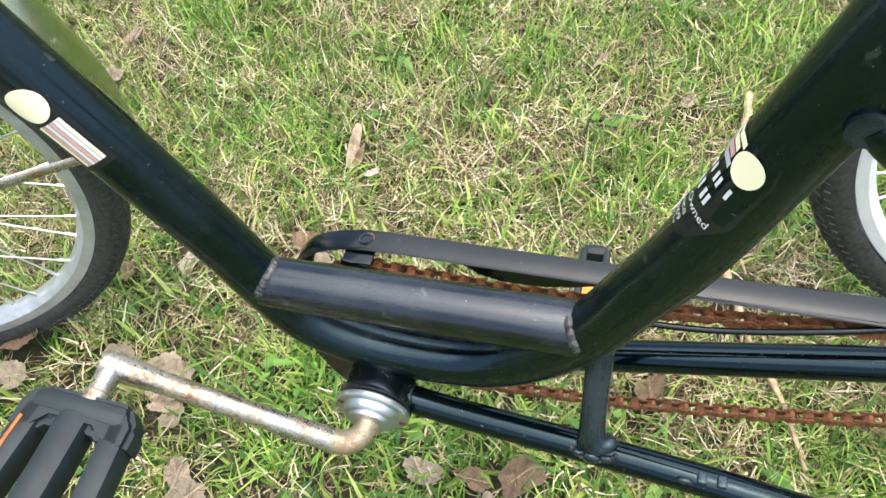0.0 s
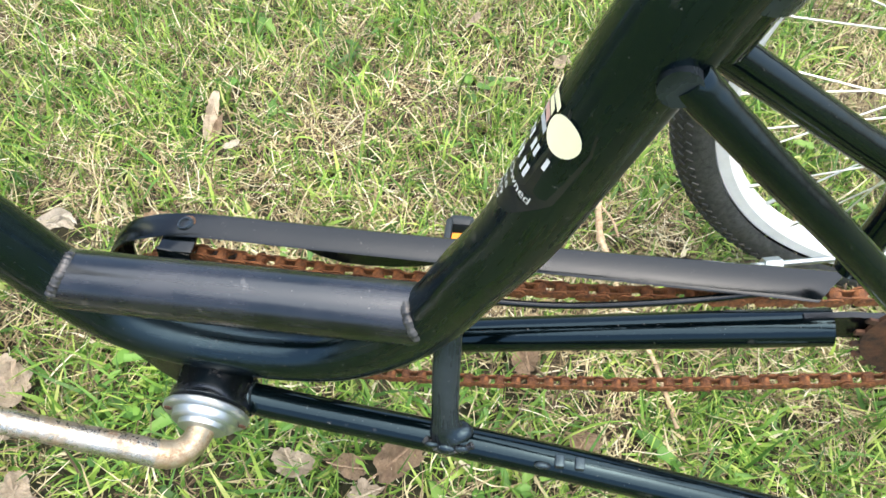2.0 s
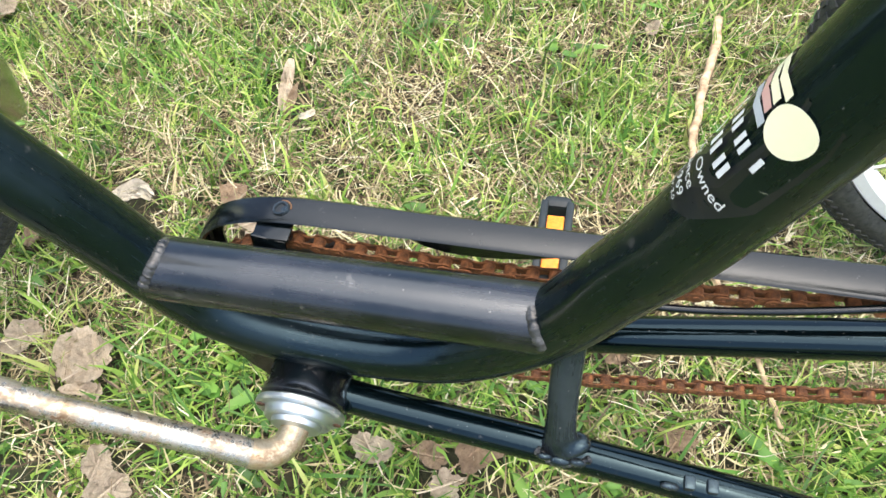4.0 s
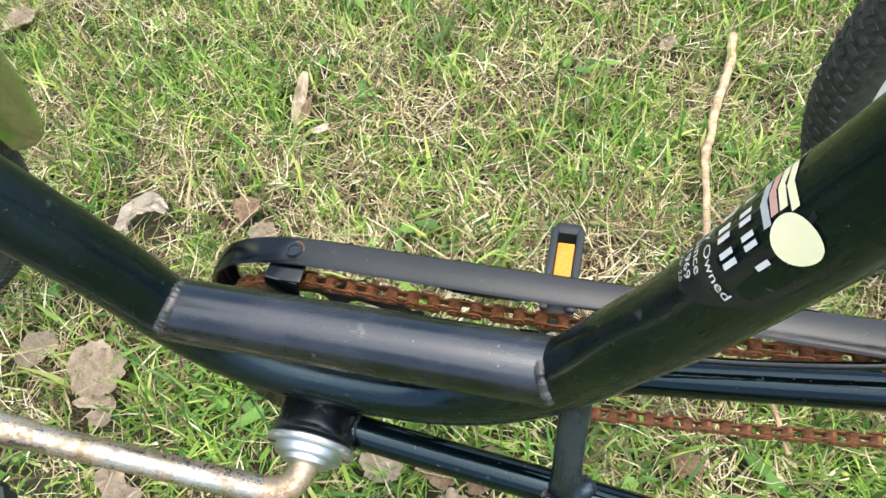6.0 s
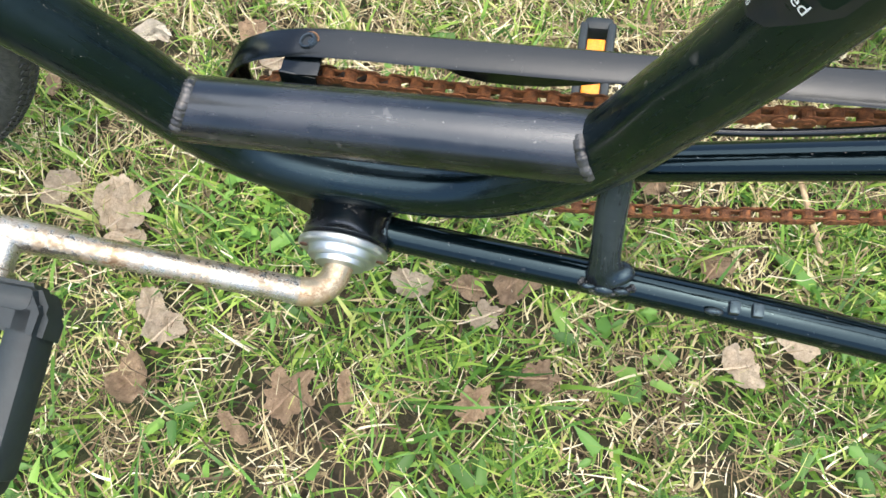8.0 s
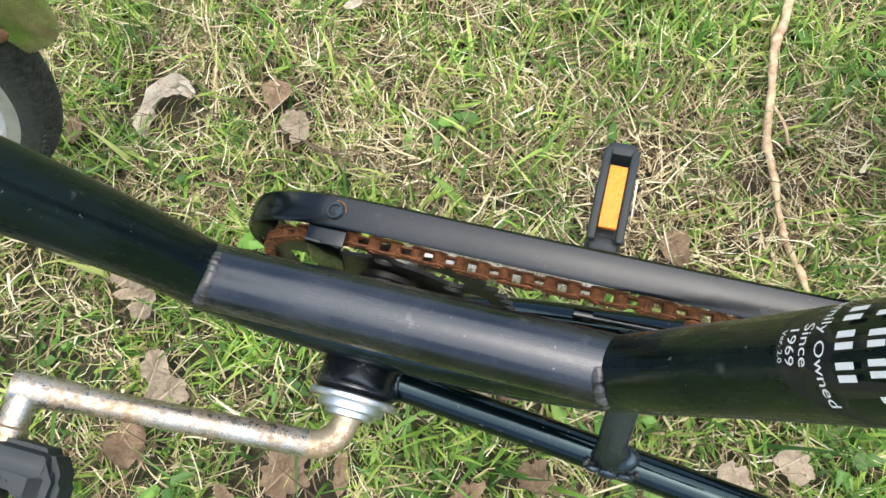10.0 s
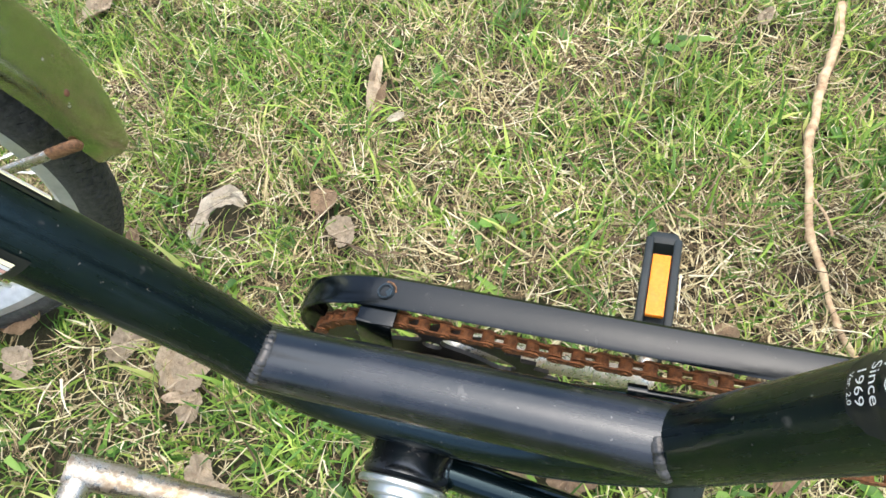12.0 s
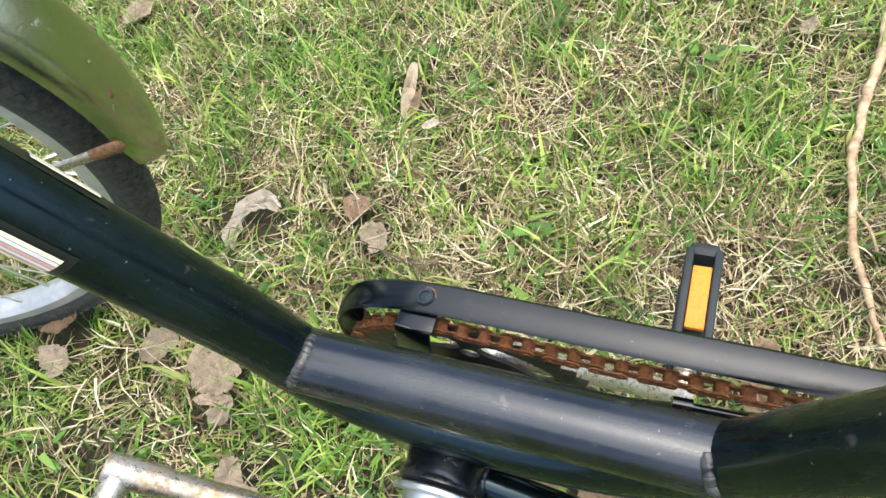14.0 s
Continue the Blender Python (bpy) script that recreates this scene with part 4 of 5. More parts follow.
def rect(u0, v0, u1, v1):
    return [(u0, v0), (u1, v0), (u1, v1), (u0, v1)]


def build_seat_decal():
    lo, hi = Vector(mid(0.2174, 0.500)), Vector(mid(0.2428, 0.600, -0.004))
    axis = (hi - lo).normalized()
    side = Vector((0, -1, 0))
    side = (side - axis * side.dot(axis)).normalized()
    front = side.cross(axis).normalized()
    if front.x > 0:
        front = -front
    org = lo.lerp(hi, 0.877)
    fr = (org, axis, front, side)
    r = TUBE_R
    label = decal_poly("sticker", [[(-0.027, 0.012), (-0.027, -0.034), (-0.020, -0.050), (-0.010, -0.0555), (0.006, -0.0550), (0.013, -0.050), (0.0255, -0.030), (0.0265, 0.0), (0.024, 0.010)]], DECAL_BLACK, trike, fr, r + 0.0003, "black sticker with a cream dot")
    decal_poly("dot", [disc(0.0145, 0.0, 0.0080)], DECAL_CREAM, label, fr, r + 0.0007)
    for m, z0 in ((DECAL_CREAM, 0.0062), (DECAL_CREAM, 0.0022), (DECAL_PINK, -0.0018), (DECAL_GREY, -0.0058)):
        reach = 0.0145 - math.sqrt(0.0093 ** 2 - z0 ** 2)
        decal_poly("stripe", [rect(-0.024, z0 - 0.0016, reach, z0 + 0.0016)], m, label, fr, r + 0.0007)
    # brand letters stand as plain white blocks
    for i in range(5):
        u0 = -0.0190 + 0.0079 * i
        loops = [rect(u0, -0.0176, u0 + 0.0018, -0.0118), rect(u0 + 0.0030, -0.0176, u0 + 0.0048, -0.0118)]
        if i in (1, 4):
            loops = [rect(u0 + 0.0018, -0.0176, u0 + 0.0036, -0.0118)]
        decal_poly("letter_block", loops, DECAL_WHITE, label, fr, r + 0.0007)
    for i in range(3):
        u0 = -0.0125 + 0.0088 * i
        decal_poly("letter_block", [rect(u0, -0.0292, u0 + 0.0020, -0.0226), rect(u0 + 0.0034, -0.0292, u0 + 0.0054, -0.0226)], DECAL_WHITE, label, fr, r + 0.0007)
    decal_text("Family Owned", 0.0058, -0.001, -0.0372, DECAL_WHITE, label, fr, r + 0.0008)
    decal_text("Since", 0.0058, -0.001, -0.0437, DECAL_WHITE, label, fr, r + 0.0008)
    decal_text("1969", 0.0056, -0.001, -0.0497, DECAL_WHITE, label, fr, r + 0.0008)
    decal_text("Ver. 2.0", 0.0029, -0.001, -0.0532, DECAL_WHITE, label, fr, r + 0.0008)


build_seat_decal()


def build_front_decal():
    hi, lo = Vector(mid(-0.205, 0.753, -0.012)), Vector(mid(-0.101, 0.550, -0.004))
    axis = (hi - lo).normalized()
    side = Vector((0, -1, 0))
    front = axis.cross(side).normalized()
    if front.z < 0:
        front = -front
    fr = (lo, axis, front, side)
    r = TUBE_R
    far = decal_poly("sticker", [rect(-0.034, -0.025, -0.0125, 0.16)], DECAL_BLACK, trike, fr, r + 0.0003, "black sticker with cream stripes on the far side")
    for k, m in enumerate((DECAL_CREAM, DECAL_WHITE, DECAL_PINK, DECAL_WHITE, DECAL_PINK, DECAL_CREAM)):
        decal_poly("stripe", [rect(-0.0187 - 0.0025 * k, -0.021, -0.0165 - 0.0025 * k, 0.0085)], m, far, fr, r + 0.0007)
    base = decal_poly("sticker", [rect(0.0125, -0.025, 0.034, 0.16)], DECAL_BLACK, trike, fr, r + 0.0003, "black sticker with cream dot and stripes")
    decal_poly("dot", [disc(0.0240, 0.0205, 0.0102)], DECAL_CREAM, base, fr, r + 0.0007)
    for k, m in enumerate((DECAL_CREAM, DECAL_WHITE, DECAL_PINK, DECAL_WHITE, DECAL_PINK, DECAL_CREAM)):
        decal_poly("stripe", [rect(0.0165 + 0.0025 * k, -0.021, 0.0187 + 0.0025 * k, 0.0085)], m, base, fr, r + 0.0007)


build_front_decal()

# ---- litter on the lawn ----
rng = random.Random(11)


def leaf_outline(kind, rnd):
    """Ragged outline: the kind's form, teeth, and a few torn bays."""
    pts = []
    n = 72
    tears = [(rnd.uniform(0, 2 * math.pi), rnd.uniform(0.12, 0.34), rnd.uniform(0.12, 0.32)) for _ in range(0 if kind in ("strip", "sliver") else rnd.randint(1, 3))]
    ph = rnd.uniform(0, 6)
    for k in range(n):
        a = 2 * math.pi * k / n
        if kind == "lobed":
            r = 0.70 + 0.19 * math.cos(5 * a) * (0.6 + 0.4 * math.cos(a)) + 0.06 * math.cos(11 * a + 1)
        elif kind == "narrow":
            r = 0.42 / math.sqrt((0.42 * math.cos(a)) ** 2 + math.sin(a) ** 2)
        elif kind == "sliver":
            r = 0.20 / math.sqrt((0.20 * math.cos(a)) ** 2 + math.sin(a) ** 2)
        elif kind == "strip":
            r = 0.78 + 0.15 * math.cos(2 * a) + 0.05 * math.cos(9 * a + 1)
        else:
            r = 0.82 + 0.15 * math.cos(2 * a + ph) + 0.07 * math.cos(3 * a + 2 + ph) + 0.03 * math.cos(7 * a + 1)
        for at, wide, deep in tears:
            d = abs((a - at + math.pi) % (2 * math.pi) - math.pi)
            r *= 1 - deep * math.exp(-(d / wide) ** 2)
        r *= 1 + rnd.uniform(-0.05, 0.05) + 0.025 * math.sin(17 * a + ph)
        pts.append((r * math.cos(a), r * math.sin(a)))
    return pts


LEAF_SPOTS = []


def fallen_leaf(x, y, size, turn, kind, curl, mat, label, lift=0.026, seed=0, bend=0.0, slim=1.0):
    LEAF_SPOTS.append((x, y, size))
    rnd = random.Random(seed)
    bm = bmesh.new()
    out = leaf_outline(kind, rnd)
    c = bm.verts.new((0, 0, 0))
    rings = []
    for f in (0.2, 0.4, 0.6, 0.8, 1.0):
        rings.append([bm.verts.new((px * f, py * f, 0)) for px, py in out])
    n = len(out)
    for k in range(n):
        k2 = (k + 1) % n
        bm.faces.new((c, rings[0][k], rings[0][k2]))
        for a, b in zip(rings, rings[1:]):
            bm.faces.new((a[k], b[k], b[k2], a[k2]))
    for v in bm.verts:
        px, py = v.co.x, v.co.y
        crumple = 0.16 * noise.noise(Vector((px * 2.2 + seed, py * 2.2, seed * 1.3))) + 0.09 * noise.noise(Vector((px * 5.5, py * 5.5 + seed, seed * 0.7)))
        h = curl * (0.75 * py * py + 0.35 * px * px) + crumple - 0.06 * math.exp(-(py / 0.08) ** 2)
        if curl > 0.55:
            # rolled up along its length
            w = 1.9 * curl
            v.co = Vector((px, math.sin(py * w) / w * 1.1, (1 - math.cos(py * w)) / w + 0.22 * px * px + crumple)) * size
        else:
            v.co = Vector((px, py * (1 - 0.28 * curl * abs(py)), h)) * size
    if bend:
        # torn into a crescent: the length follows an arc
        for v in bm.verts:
            px, py = v.co.x / size, v.co.y / size * slim
            v.co.x, v.co.y = size * (1 / bend - py) * math.sin(px * bend), size * (py * math.cos(px * bend) + (1 - math.cos(px * bend)) / bend)
    bmesh.ops.solidify(bm, geom=bm.faces[:], thickness=0.0007)
    leaf = part("fallen_leaf", bm, mat, None)
    leaf.matrix_basis = Matrix.Translation((x, y, ground_height(x, y) + lift)) @ Euler((radians(rnd.uniform(-22, 22)), radians(rnd.uniform(-22, 22)), radians(turn))).to_matrix().to_4x4()
    tagged(leaf, label, "leaf", group="dead leaves on the lawn")
    bm = bmesh.new()
    sweep(bm, spline([(-1.25 * size, 0.05 * size, 0.1 * size), (-0.6 * size, 0, 0.01 * size), (0.3 * size, 0, 0.006 * size), (0.8 * size, 0, 0.02 * size)], 5), 0.0009, 6)
    if not bend and kind in ("round", "lobed"):
        part("stem", bm, mat, leaf)
    else:
        bm.free()
    return leaf


fallen_leaf(-0.353, 0.545, 0.066, 226, "strip", 0.15, LEAF_WHITE, "pale torn crescent of a curled dead leaf", lift=0.024, seed=1, bend=1.65, slim=0.32)
fallen_leaf(-0.208, 0.574, 0.0253, 80, "round", 0.80, LEAF_BROWN, "crumpled brown dead leaf on the grass", seed=2)
fallen_leaf(-0.173, 0.540, 0.0238, 30, "round", 0.35, LEAF_PALE, "small pale dry leaf on the grass", lift=0.032, seed=3)
fallen_leaf(-0.152, 0.711, 0.0125, 30, "narrow", 0.30, LEAF_WHITE, "tiny pale leaf flake on the grass", lift=0.036, seed=4)
fallen_leaf(-0.204, 0.770, 0.0460, 97, "sliver", 0.50, LEAF_PALE, "brown withered leaf sliver among the grass", seed=5)
fallen_leaf(-0.190, 0.745, 0.0300, 80, "sliver", 0.70, LEAF_BROWN, "brown withered leaf sliver among the grass", lift=0.020, seed=35)
fallen_leaf(0.295, 0.973, 0.0246, 60, "narrow", 0.50, LEAF_PALE, "small pale dry leaf on the grass", seed=6)
fallen_leaf(-0.682, 0.840, 0.0328, 70, "round", 0.70, LEAF_PALE, "faded dead leaf in the grass", seed=7)
fallen_leaf(-0.308, 0.338, 0.0315, 100, "round", 0.60, LEAF_PALE, "faded dead leaf in the grass", seed=8)
fallen_leaf(-0.287, 0.302, 0.0193, 20, "narrow", 0.50, LEAF_PALE, "small pale dry leaf on the grass", seed=9)
fallen_leaf(-0.530, 0.347, 0.0560, 172, "narrow", 0.80, LEAF_BROWN, "long curled brown leaf beside the wheel", seed=10)
fallen_leaf(-0.379, 0.345, 0.0260, 40, "round", 0.50, LEAF_PALE, "faded dead leaf in the grass", seed=11)
fallen_leaf(-0.063, 0.165, 0.0373, 60, "lobed", 0.30, LEAF_BROWN, "broad brown lobed dead leaf on the grass", seed=12)
fallen_leaf(-0.006, 0.180, 0.0214, 100, "narrow", 0.40, LEAF_BROWN, "narrow brown dead leaf on the grass", seed=13)
fallen_leaf(0.124, 0.188, 0.0270, 60, "lobed", 0.50, LEAF_BROWN, "brown dead leaf lying in the grass", seed=14)
fallen_leaf(0.185, 0.225, 0.0253, 10, "lobed", 0.50, LEAF_BROWN, "brown lobed dead leaf on the grass", seed=15)
fallen_leaf(-0.233, 0.150, 0.0301, 150, "round", 0.70, LEAF_BROWN, "crumpled brown dead leaf on the grass", seed=16)
fallen_leaf(-0.233, 0.230, 0.0234, 100, "round", 0.50, LEAF_PALE, "faded dead leaf in the grass", seed=17)
fallen_leaf(0.281, 0.497, 0.0228, 90, "round", 0.60, LEAF_BROWN, "crumpled brown dead leaf on the grass", seed=18)
fallen_leaf(0.375, 0.269, 0.0285, 20, "round", 0.50, LEAF_PALE, "faded dead leaf in the grass", seed=19)
fallen_leaf(-0.111, 0.125, 0.0222, 140, "narrow", 0.40, LEAF_BROWN, "narrow brown dead leaf on the grass", seed=20)
fallen_leaf(-0.436, 0.472, 0.0234, 120, "narrow", 0.50, LEAF_BROWN, "narrow brown dead leaf on the grass", seed=21)
fallen_leaf(0.038, 0.299, 0.0253, 130, "round", 0.50, LEAF_PALE, "faded dead leaf in the grass", seed=22)
fallen_leaf(0.100, 0.304, 0.0203, 0, "round", 0.25, LEAF_BROWN, "flat tan-brown dead leaf on the grass", seed=23)
fallen_leaf(0.120, 0.278, 0.0237, 30, "lobed", 0.40, LEAF_PALE, "pale lobed dead leaf on the grass", seed=24)
fallen_leaf(-0.289, 0.335, 0.0296, 70, "round", 0.60, LEAF_PALE, "faded dead leaf in the grass", seed=25)
fallen_leaf(-0.211, 0.210, 0.0249, 60, "round", 0.50, LEAF_PALE, "faded dead leaf in the grass", seed=26)
fallen_leaf(0.344, 0.367, 0.0213, 60, "round", 0.50, LEAF_BROWN, "brown dead leaf lying in the grass", seed=27)
fallen_leaf(0.277, 0.455, 0.0250, 100, "round", 0.50, LEAF_BROWN, "brown dead leaf lying in the grass", seed=28)
fallen_leaf(-0.060, 1.066, 0.0189, 80, "narrow", 0.40, LEAF_PALE, "small pale dry leaf on the grass", seed=29)
fallen_leaf(0.148, 1.053, 0.0205, 60, "narrow", 0.30, LEAF_PALE, "small pale dry leaf on the grass", seed=30)
fallen_leaf(0.146, 0.320, 0.0300, 50, "round", 0.80, LEAF_BROWN, "crumpled brown dead leaf on the grass", seed=31)
fallen_leaf(-0.497, 0.295, 0.0256, 10, "round", 0.60, LEAF_PALE, "faded dead leaf in the grass", seed=32)
fallen_leaf(-0.270, 0.290, 0.0225, 100, "round", 0.50, LEAF_PALE, "faded dead leaf in the grass", seed=33)
fallen_leaf(0.429, 0.305, 0.0240, 40, "round", 0.50, LEAF_PALE, "faded dead leaf in the grass", seed=36)
fallen_leaf(-0.704, 0.968, 0.0251, 70, "narrow", 0.50, LEAF_PALE, "small pale dry leaf on the grass", seed=34)


def build_stick():
    pts = [(0.384, 1.000, 0.022), (0.379, 0.93, 0.026), (0.366, 0.87, 0.024), (0.359, 0.811, 0.020), (0.352, 0.76, 0.022), (0.355, 0.714, 0.022), (0.358, 0.65, 0.020), (0.372, 0.60, 0.022), (0.390, 0.54, 0.018), (0.421, 0.486, 0.016), (0.45, 0.40, 0.012)]
    path = spline(pts, 5)
    rnd = random.Random(3)
    n = len(path)
    rad = [0.0066 - 0.0040 * (i / n) + rnd.uniform(-0.0007, 0.0007) + (0.0014 if i % 13 == 5 else 0) for i in range(n)]
    path = [p + Vector((rnd.uniform(-0.001, 0.001), 0, rnd.uniform(-0.001, 0.001))) for p in path]
    st = part("stick", sweep(bmesh.new(), path, rad, 10), TWIG, None)
    tagged(st, "pale dry crooked stick lying in the grass", "stick")
    part("side_twig", sweep(bmesh.new(), spline([(0.352, 0.70, 0.022), (0.372, 0.67, 0.026), (0.382, 0.645, 0.022)], 4), 0.0017, 6), TWIG, st)


build_stick()


# ---- grass ----
def strip_mesh(name, roots, heading, length, width, lean, droop, mat, segs=3, curl=None, label="", category="grass"):
    """Many tapering blades in one mesh; arrays hold one value for each blade."""
    n = len(roots)
    seg = segs + 1
    t = np.linspace(0, 1, seg)[None, :]
    ang = lean[:, None] + droop[:, None] * t
    step = (length / segs)[:, None]
    dx = np.concatenate([np.zeros((n, 1)), np.cumsum(np.sin(ang[:, :-1]) * step, 1)], 1)
    dz = np.concatenate([np.zeros((n, 1)), np.cumsum(np.cos(ang[:, :-1]) * step, 1)], 1)
    head = heading[:, None] + (curl[:, None] * t if curl is not None else 0 * t)
    cx, cy = np.cos(head), np.sin(head)
    run = np.diff(dx, axis=1, prepend=0.0)
    px = roots[:, 0:1] + np.cumsum(run * cx, 1)
    py = roots[:, 1:2] + np.cumsum(run * cy, 1)
    pz = np.maximum(roots[:, 2:3] + dz, roots[:, 2:3] + 0.001)
    w = width[:, None] * (1 - 0.88 * t ** 1.6) * 0.5
    sx, sy = -cy * w, cx * w
    v = np.empty((n, seg, 2, 3), np.float32)
    v[:, :, 0, 0], v[:, :, 0, 1], v[:, :, 0, 2] = px + sx, py + sy, pz
    v[:, :, 1, 0], v[:, :, 1, 1], v[:, :, 1, 2] = px - sx, py - sy, pz
    base = (np.arange(n) * seg * 2)[:, None, None]
    k = (np.arange(segs) * 2)[None, :, None]
    quad = np.array([0, 1, 3, 2])[None, None, :]
    f = (base + k + quad).reshape(-1, 4).astype(np.int32)
    me = bpy.data.meshes.new(name)
    me.vertices.add(n * seg * 2)
    me.vertices.foreach_set("co", v.ravel())
    me.loops.add(f.size)
    me.loops.foreach_set("vertex_index", f.ravel())
    me.polygons.add(len(f))
    me.polygons.foreach_set("loop_start", np.arange(len(f), dtype=np.int32) * 4)
    me.update(calc_edges=True)
    me.materials.append(mat)
    me.shade_smooth()
    ob = new(name, me)
    tagged(ob, label, category, kind="stuff")
    return ob


def heights(xy):
    return np.array([ground_height(x, y) for x, y in xy])


def patchiness(xy, s, seed):
    return np.array([noise.noise(Vector((x * s, y * s, seed))) for x, y in xy])


def grow(count, x0, x1, y0, y1, rs):
    return np.c_[rs.uniform(x0, x1, count), rs.uniform(y0, y1, count)]


def clear_of_leaves(xy):
    keep = np.ones(len(xy), bool)
    for x, y, r in LEAF_SPOTS:
        keep &= (xy[:, 0] - x) ** 2 + (xy[:, 1] - y) ** 2 > (0.75 * r) ** 2
    return xy[keep]


def reach(xy):
    """Distance from the middle of the lawn that the walk passes, in lengths of its dense stretch."""
    return np.hypot((xy[:, 0] - 0.10) / 1.30, (xy[:, 1] - 0.85) / 1.15)


def ragged_edge(xy, rs):
    """Thins the densest turf out towards the border of its stretch."""
    return xy[rs.uniform(0.82, 1.22, len(xy)) > reach(xy)]


def dryness(xy):
    """Where the lawn has gone to straw: a worn patch in the middle, greener towards the edges and under the frame."""
    d = 0.40 * np.exp(-((xy[:, 0] - 0.10) / 0.48) ** 2 - ((xy[:, 1] - 0.70) / 0.30) ** 2)
    d += 0.16 * np.exp(-((xy[:, 0] + 0.75) / 0.45) ** 2 - ((xy[:, 1] - 0.95) / 0.45) ** 2)
    d += 0.10 * np.exp(-((xy[:, 1] - 0.05) / 0.30) ** 2)
    return d - 0.10 + 0.75 * patchiness(xy, 4.5, 7.0) + 0.6 * patchiness(xy, 12.0, 2.0)


def build_grass():
    rs = np.random.RandomState(4)
    area = (-1.5, 1.7, -0.6, 2.3)
    # green blades in small tufts
    tufts = ragged_edge(clear_of_leaves(grow(58000, *area, rs)), rs)
    tufts = tufts[dryness(tufts) + rs.uniform(-0.55, 0.55, len(tufts)) < 0.31]
    # thinner, with bare soil between, under and in front of the frame
    tufts = tufts[rs.uniform(0, 1, len(tufts)) > 0.46 * np.exp(-((tufts[:, 1] - 0.08) / 0.28) ** 2)]
    per = rs.randint(2, 9, len(tufts))
    xy = np.repeat(tufts, per, 0) + rs.normal(0, 0.009, (per.sum(), 2))
    n = len(xy)
    z = heights(xy)
    turn = np.repeat(rs.uniform(0, 2 * math.pi, len(tufts)), per) + rs.normal(0, 1.0, n)
    strip_mesh("grass", np.c_[xy, z], turn, rs.gamma(3.6, 0.0076, n) + 0.010, rs.gamma(2.6, 0.00095, n) + 0.0008,
               np.abs(rs.normal(0.55, 0.40, n)), rs.uniform(0.2, 1.6, n), GRASS, 4, rs.normal(0, 0.5, n), "short green lawn grass in uneven tufts")
    # broad lush blades here and there
    xy = clear_of_leaves(grow(9000, -1.2, 1.4, -0.3, 2.0, rs))
    xy = xy[dryness(xy) + rs.uniform(-0.4, 0.4, len(xy)) < 0.02]
    n = len(xy)
    strip_mesh("grass", np.c_[xy, heights(xy) + 0.006], rs.uniform(0, 2 * math.pi, n), rs.gamma(6, 0.0070, n) + 0.014, rs.uniform(0.0030, 0.0062, n),
               np.abs(rs.normal(0.75, 0.35, n)), rs.uniform(0.2, 1.3, n), WEED, 4, rs.normal(0, 0.4, n), "broad soft blades of darker green grass")
    # straw lying matted between, in small swirled bundles
    mats = ragged_edge(clear_of_leaves(grow(66000, *area, rs)), rs)
    mats = mats[dryness(mats) + rs.uniform(-0.55, 0.55, len(mats)) > -0.27]
    mats = mats[rs.uniform(0, 1, len(mats)) > 0.48 * np.exp(-((mats[:, 1] - 0.08) / 0.30) ** 2)]
    per = rs.randint(2, 9, len(mats))
    pts = np.repeat(mats, per, 0) + rs.normal(0, 0.010, (per.sum(), 2))
    n = len(pts)
    turn = np.repeat(rs.uniform(0, 2 * math.pi, len(mats)), per) + rs.normal(0, 0.7, n)
    z = heights(pts) + rs.uniform(0.0, 0.020, n)
    strip_mesh("dry_grass", np.c_[pts, z], turn, rs.gamma(2.6, 0.0100, n) + 0.008, rs.gamma(3, 0.00036, n) + 0.0005,
               rs.uniform(0.75, 1.66, n), rs.normal(0.12, 0.6, n), STRAW, 3, rs.normal(0, 0.7, n), "matted dry straw-coloured grass")
    # outlying lawn, sparser and coarser
    far = grow(90000, -3.6, 3.8, -2.6, 4.4, rs)
    far = far[(reach(far) > rs.uniform(0.75, 1.1, len(far))) & (reach(far) < rs.uniform(1.6, 2.9, len(far)))]
    n = len(far)
    strip_mesh("grass", np.c_[far, heights(far)], rs.uniform(0, 2 * math.pi, n), rs.gamma(6, 0.009, n) + 0.02, rs.uniform(0.003, 0.007, n),
               np.abs(rs.normal(0.5, 0.35, n)), rs.uniform(0.2, 1.2, n), GRASS, 2, None, "green lawn grass further off")
    far = grow(60000, -3.6, 3.8, -2.6, 4.4, rs)
    far = far[(reach(far) > rs.uniform(0.75, 1.1, len(far))) & (reach(far) < rs.uniform(1.6, 2.9, len(far)))]
    n = len(far)
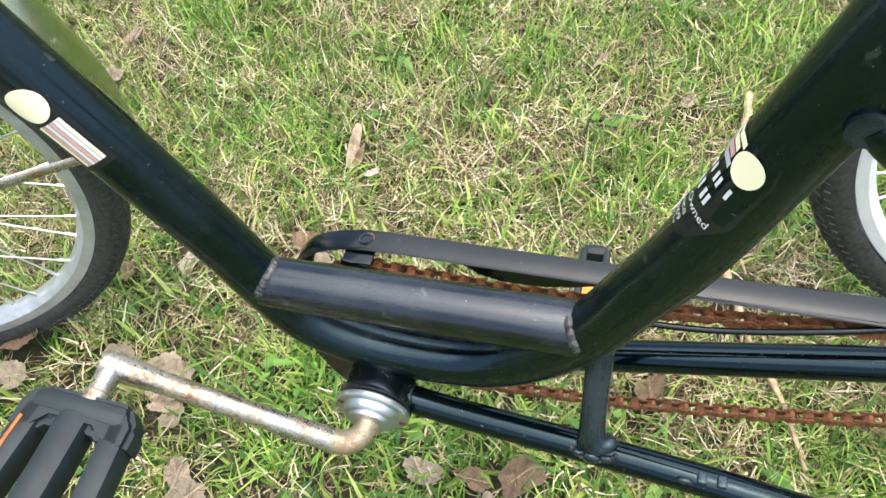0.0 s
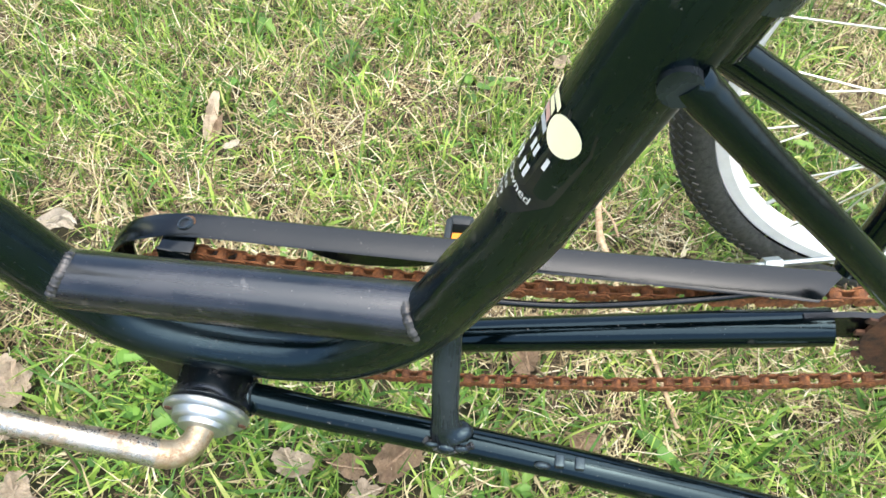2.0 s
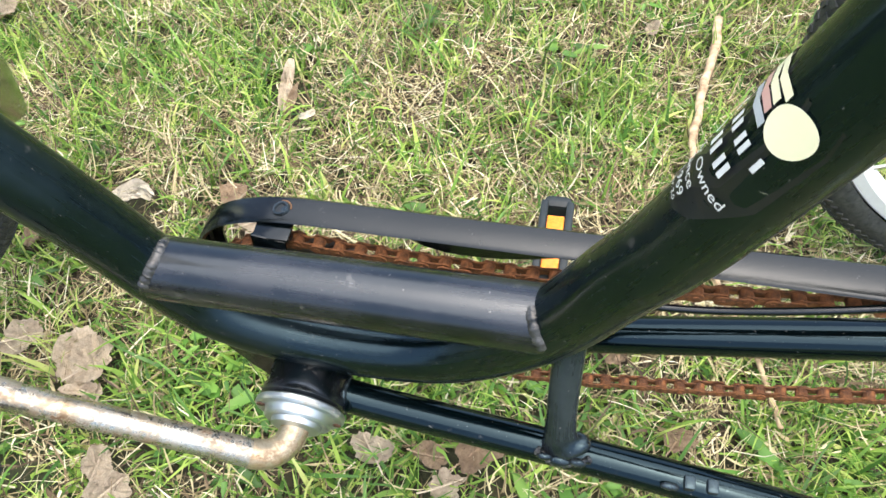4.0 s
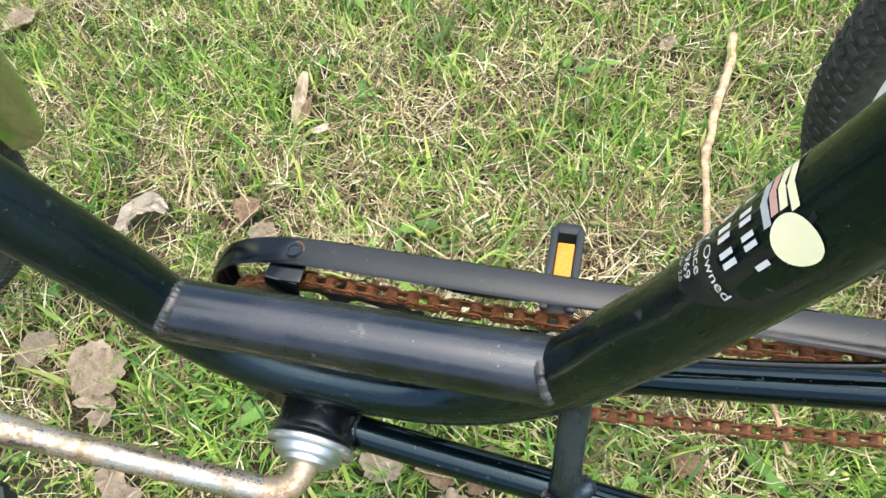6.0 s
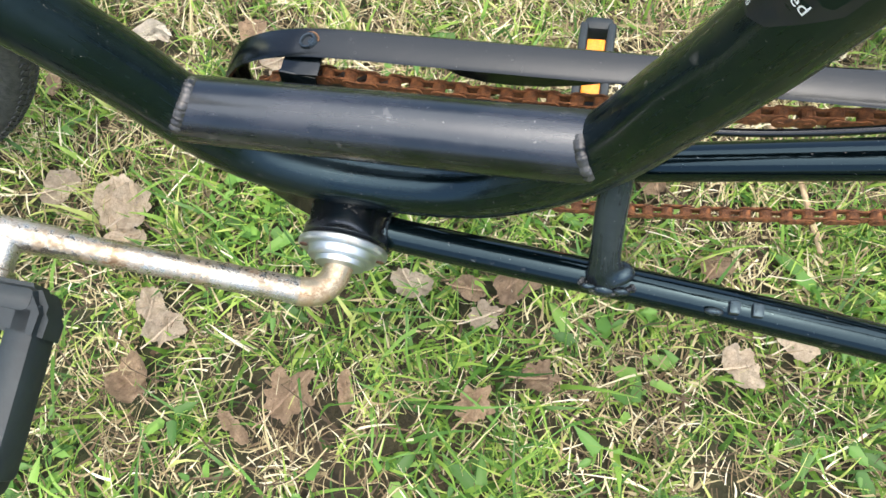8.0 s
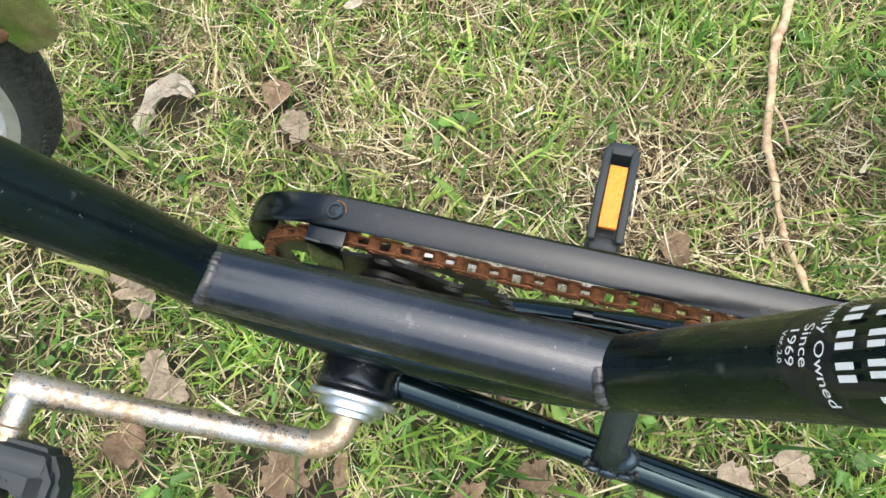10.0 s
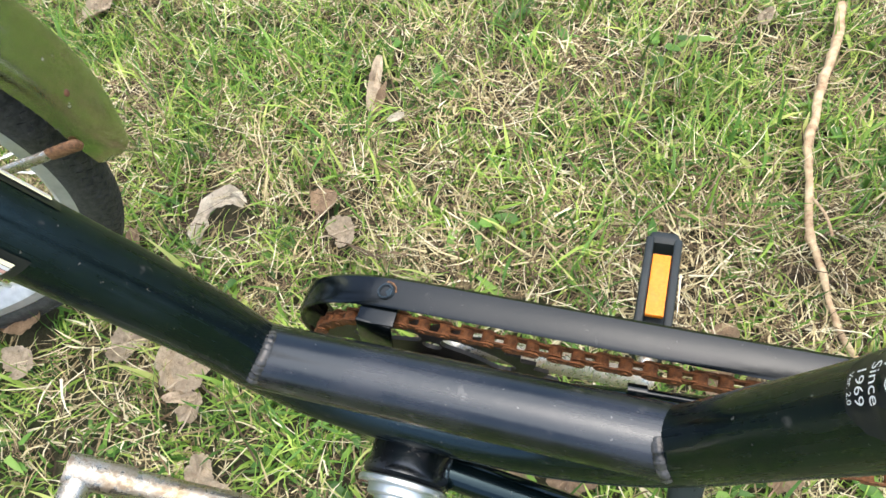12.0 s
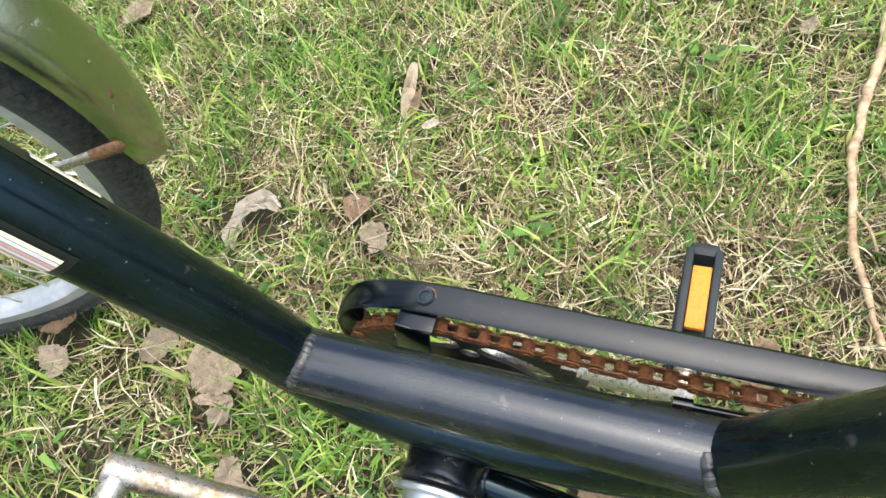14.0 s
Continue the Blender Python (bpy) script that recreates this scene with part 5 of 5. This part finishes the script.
    strip_mesh("dry_grass", np.c_[far, heights(far) + 0.01], rs.uniform(0, 2 * math.pi, n), rs.gamma(5, 0.009, n) + 0.02, rs.uniform(0.002, 0.005, n),
               rs.uniform(0.7, 1.6, n), rs.uniform(-0.4, 0.9, n), STRAW, 2, None, "dry straw-coloured grass further off")


build_grass()


def build_weeds():
    """Broad-leaved lawn weeds, low rosettes."""
    rs = random.Random(21)
    bm_v, bm_f = [], []
    spots = [(rs.uniform(-1.0, 1.3), rs.uniform(-0.1, 1.7)) for _ in range(210)]
    spots += [(-0.02 + rs.uniform(-0.2, 0.5), 0.25 + rs.uniform(-0.15, 0.15)) for _ in range(14)]
    spots += [(rs.uniform(-0.55, 0.60), rs.uniform(-0.02, 0.42)) for _ in range(60)]
    spots = [(x, y) for x, y in spots if all((x - lx) ** 2 + (y - ly) ** 2 > (r + 0.022) ** 2 for lx, ly, r in LEAF_SPOTS)]
    for x, y in spots:
        for k in range(rs.randint(3, 6)):
            a = rs.uniform(0, 2 * math.pi)
            s = rs.choice((0.004, 0.006, 0.008, 0.012)) * rs.uniform(0.8, 1.15)
            long = rs.choice((0.3, 0.9, 1.4))
            lift = rs.uniform(0.012, 0.034)
            reach = rs.uniform(0.008, 0.022)
            ox, oy = x + math.cos(a) * reach, y + math.sin(a) * reach
            z0 = ground_height(x, y) + lift
            b = len(bm_v)
            tilt = rs.uniform(-0.1, 0.5)
            bm_v.append((ox, oy, z0))
            for q in range(12):
                t = 2 * math.pi * q / 12
                notch = 1 - 0.16 * (q % 2)
                lx, ly = s * (1 + long * (0.4 + 0.6 * math.cos(t))) * math.cos(t) * notch, s * 0.60 * math.sin(t) * (1 - 0.25 * math.cos(t)) * notch
                bm_v.append((ox + lx * math.cos(a) - ly * math.sin(a), oy + lx * math.sin(a) + ly * math.cos(a), z0 - lx * tilt + abs(ly) * 0.35))
            for q in range(12):
                bm_f.append((b, b + 1 + q, b + 1 + (q + 1) % 12))
    me = bpy.data.meshes.new("weeds")
    me.from_pydata(bm_v, [], bm_f)
    me.materials.append(WEED)
    me.shade_smooth()
    tagged(new("weeds", me), "small broad-leaved green weeds among the grass", "weed", kind="stuff")


build_weeds()
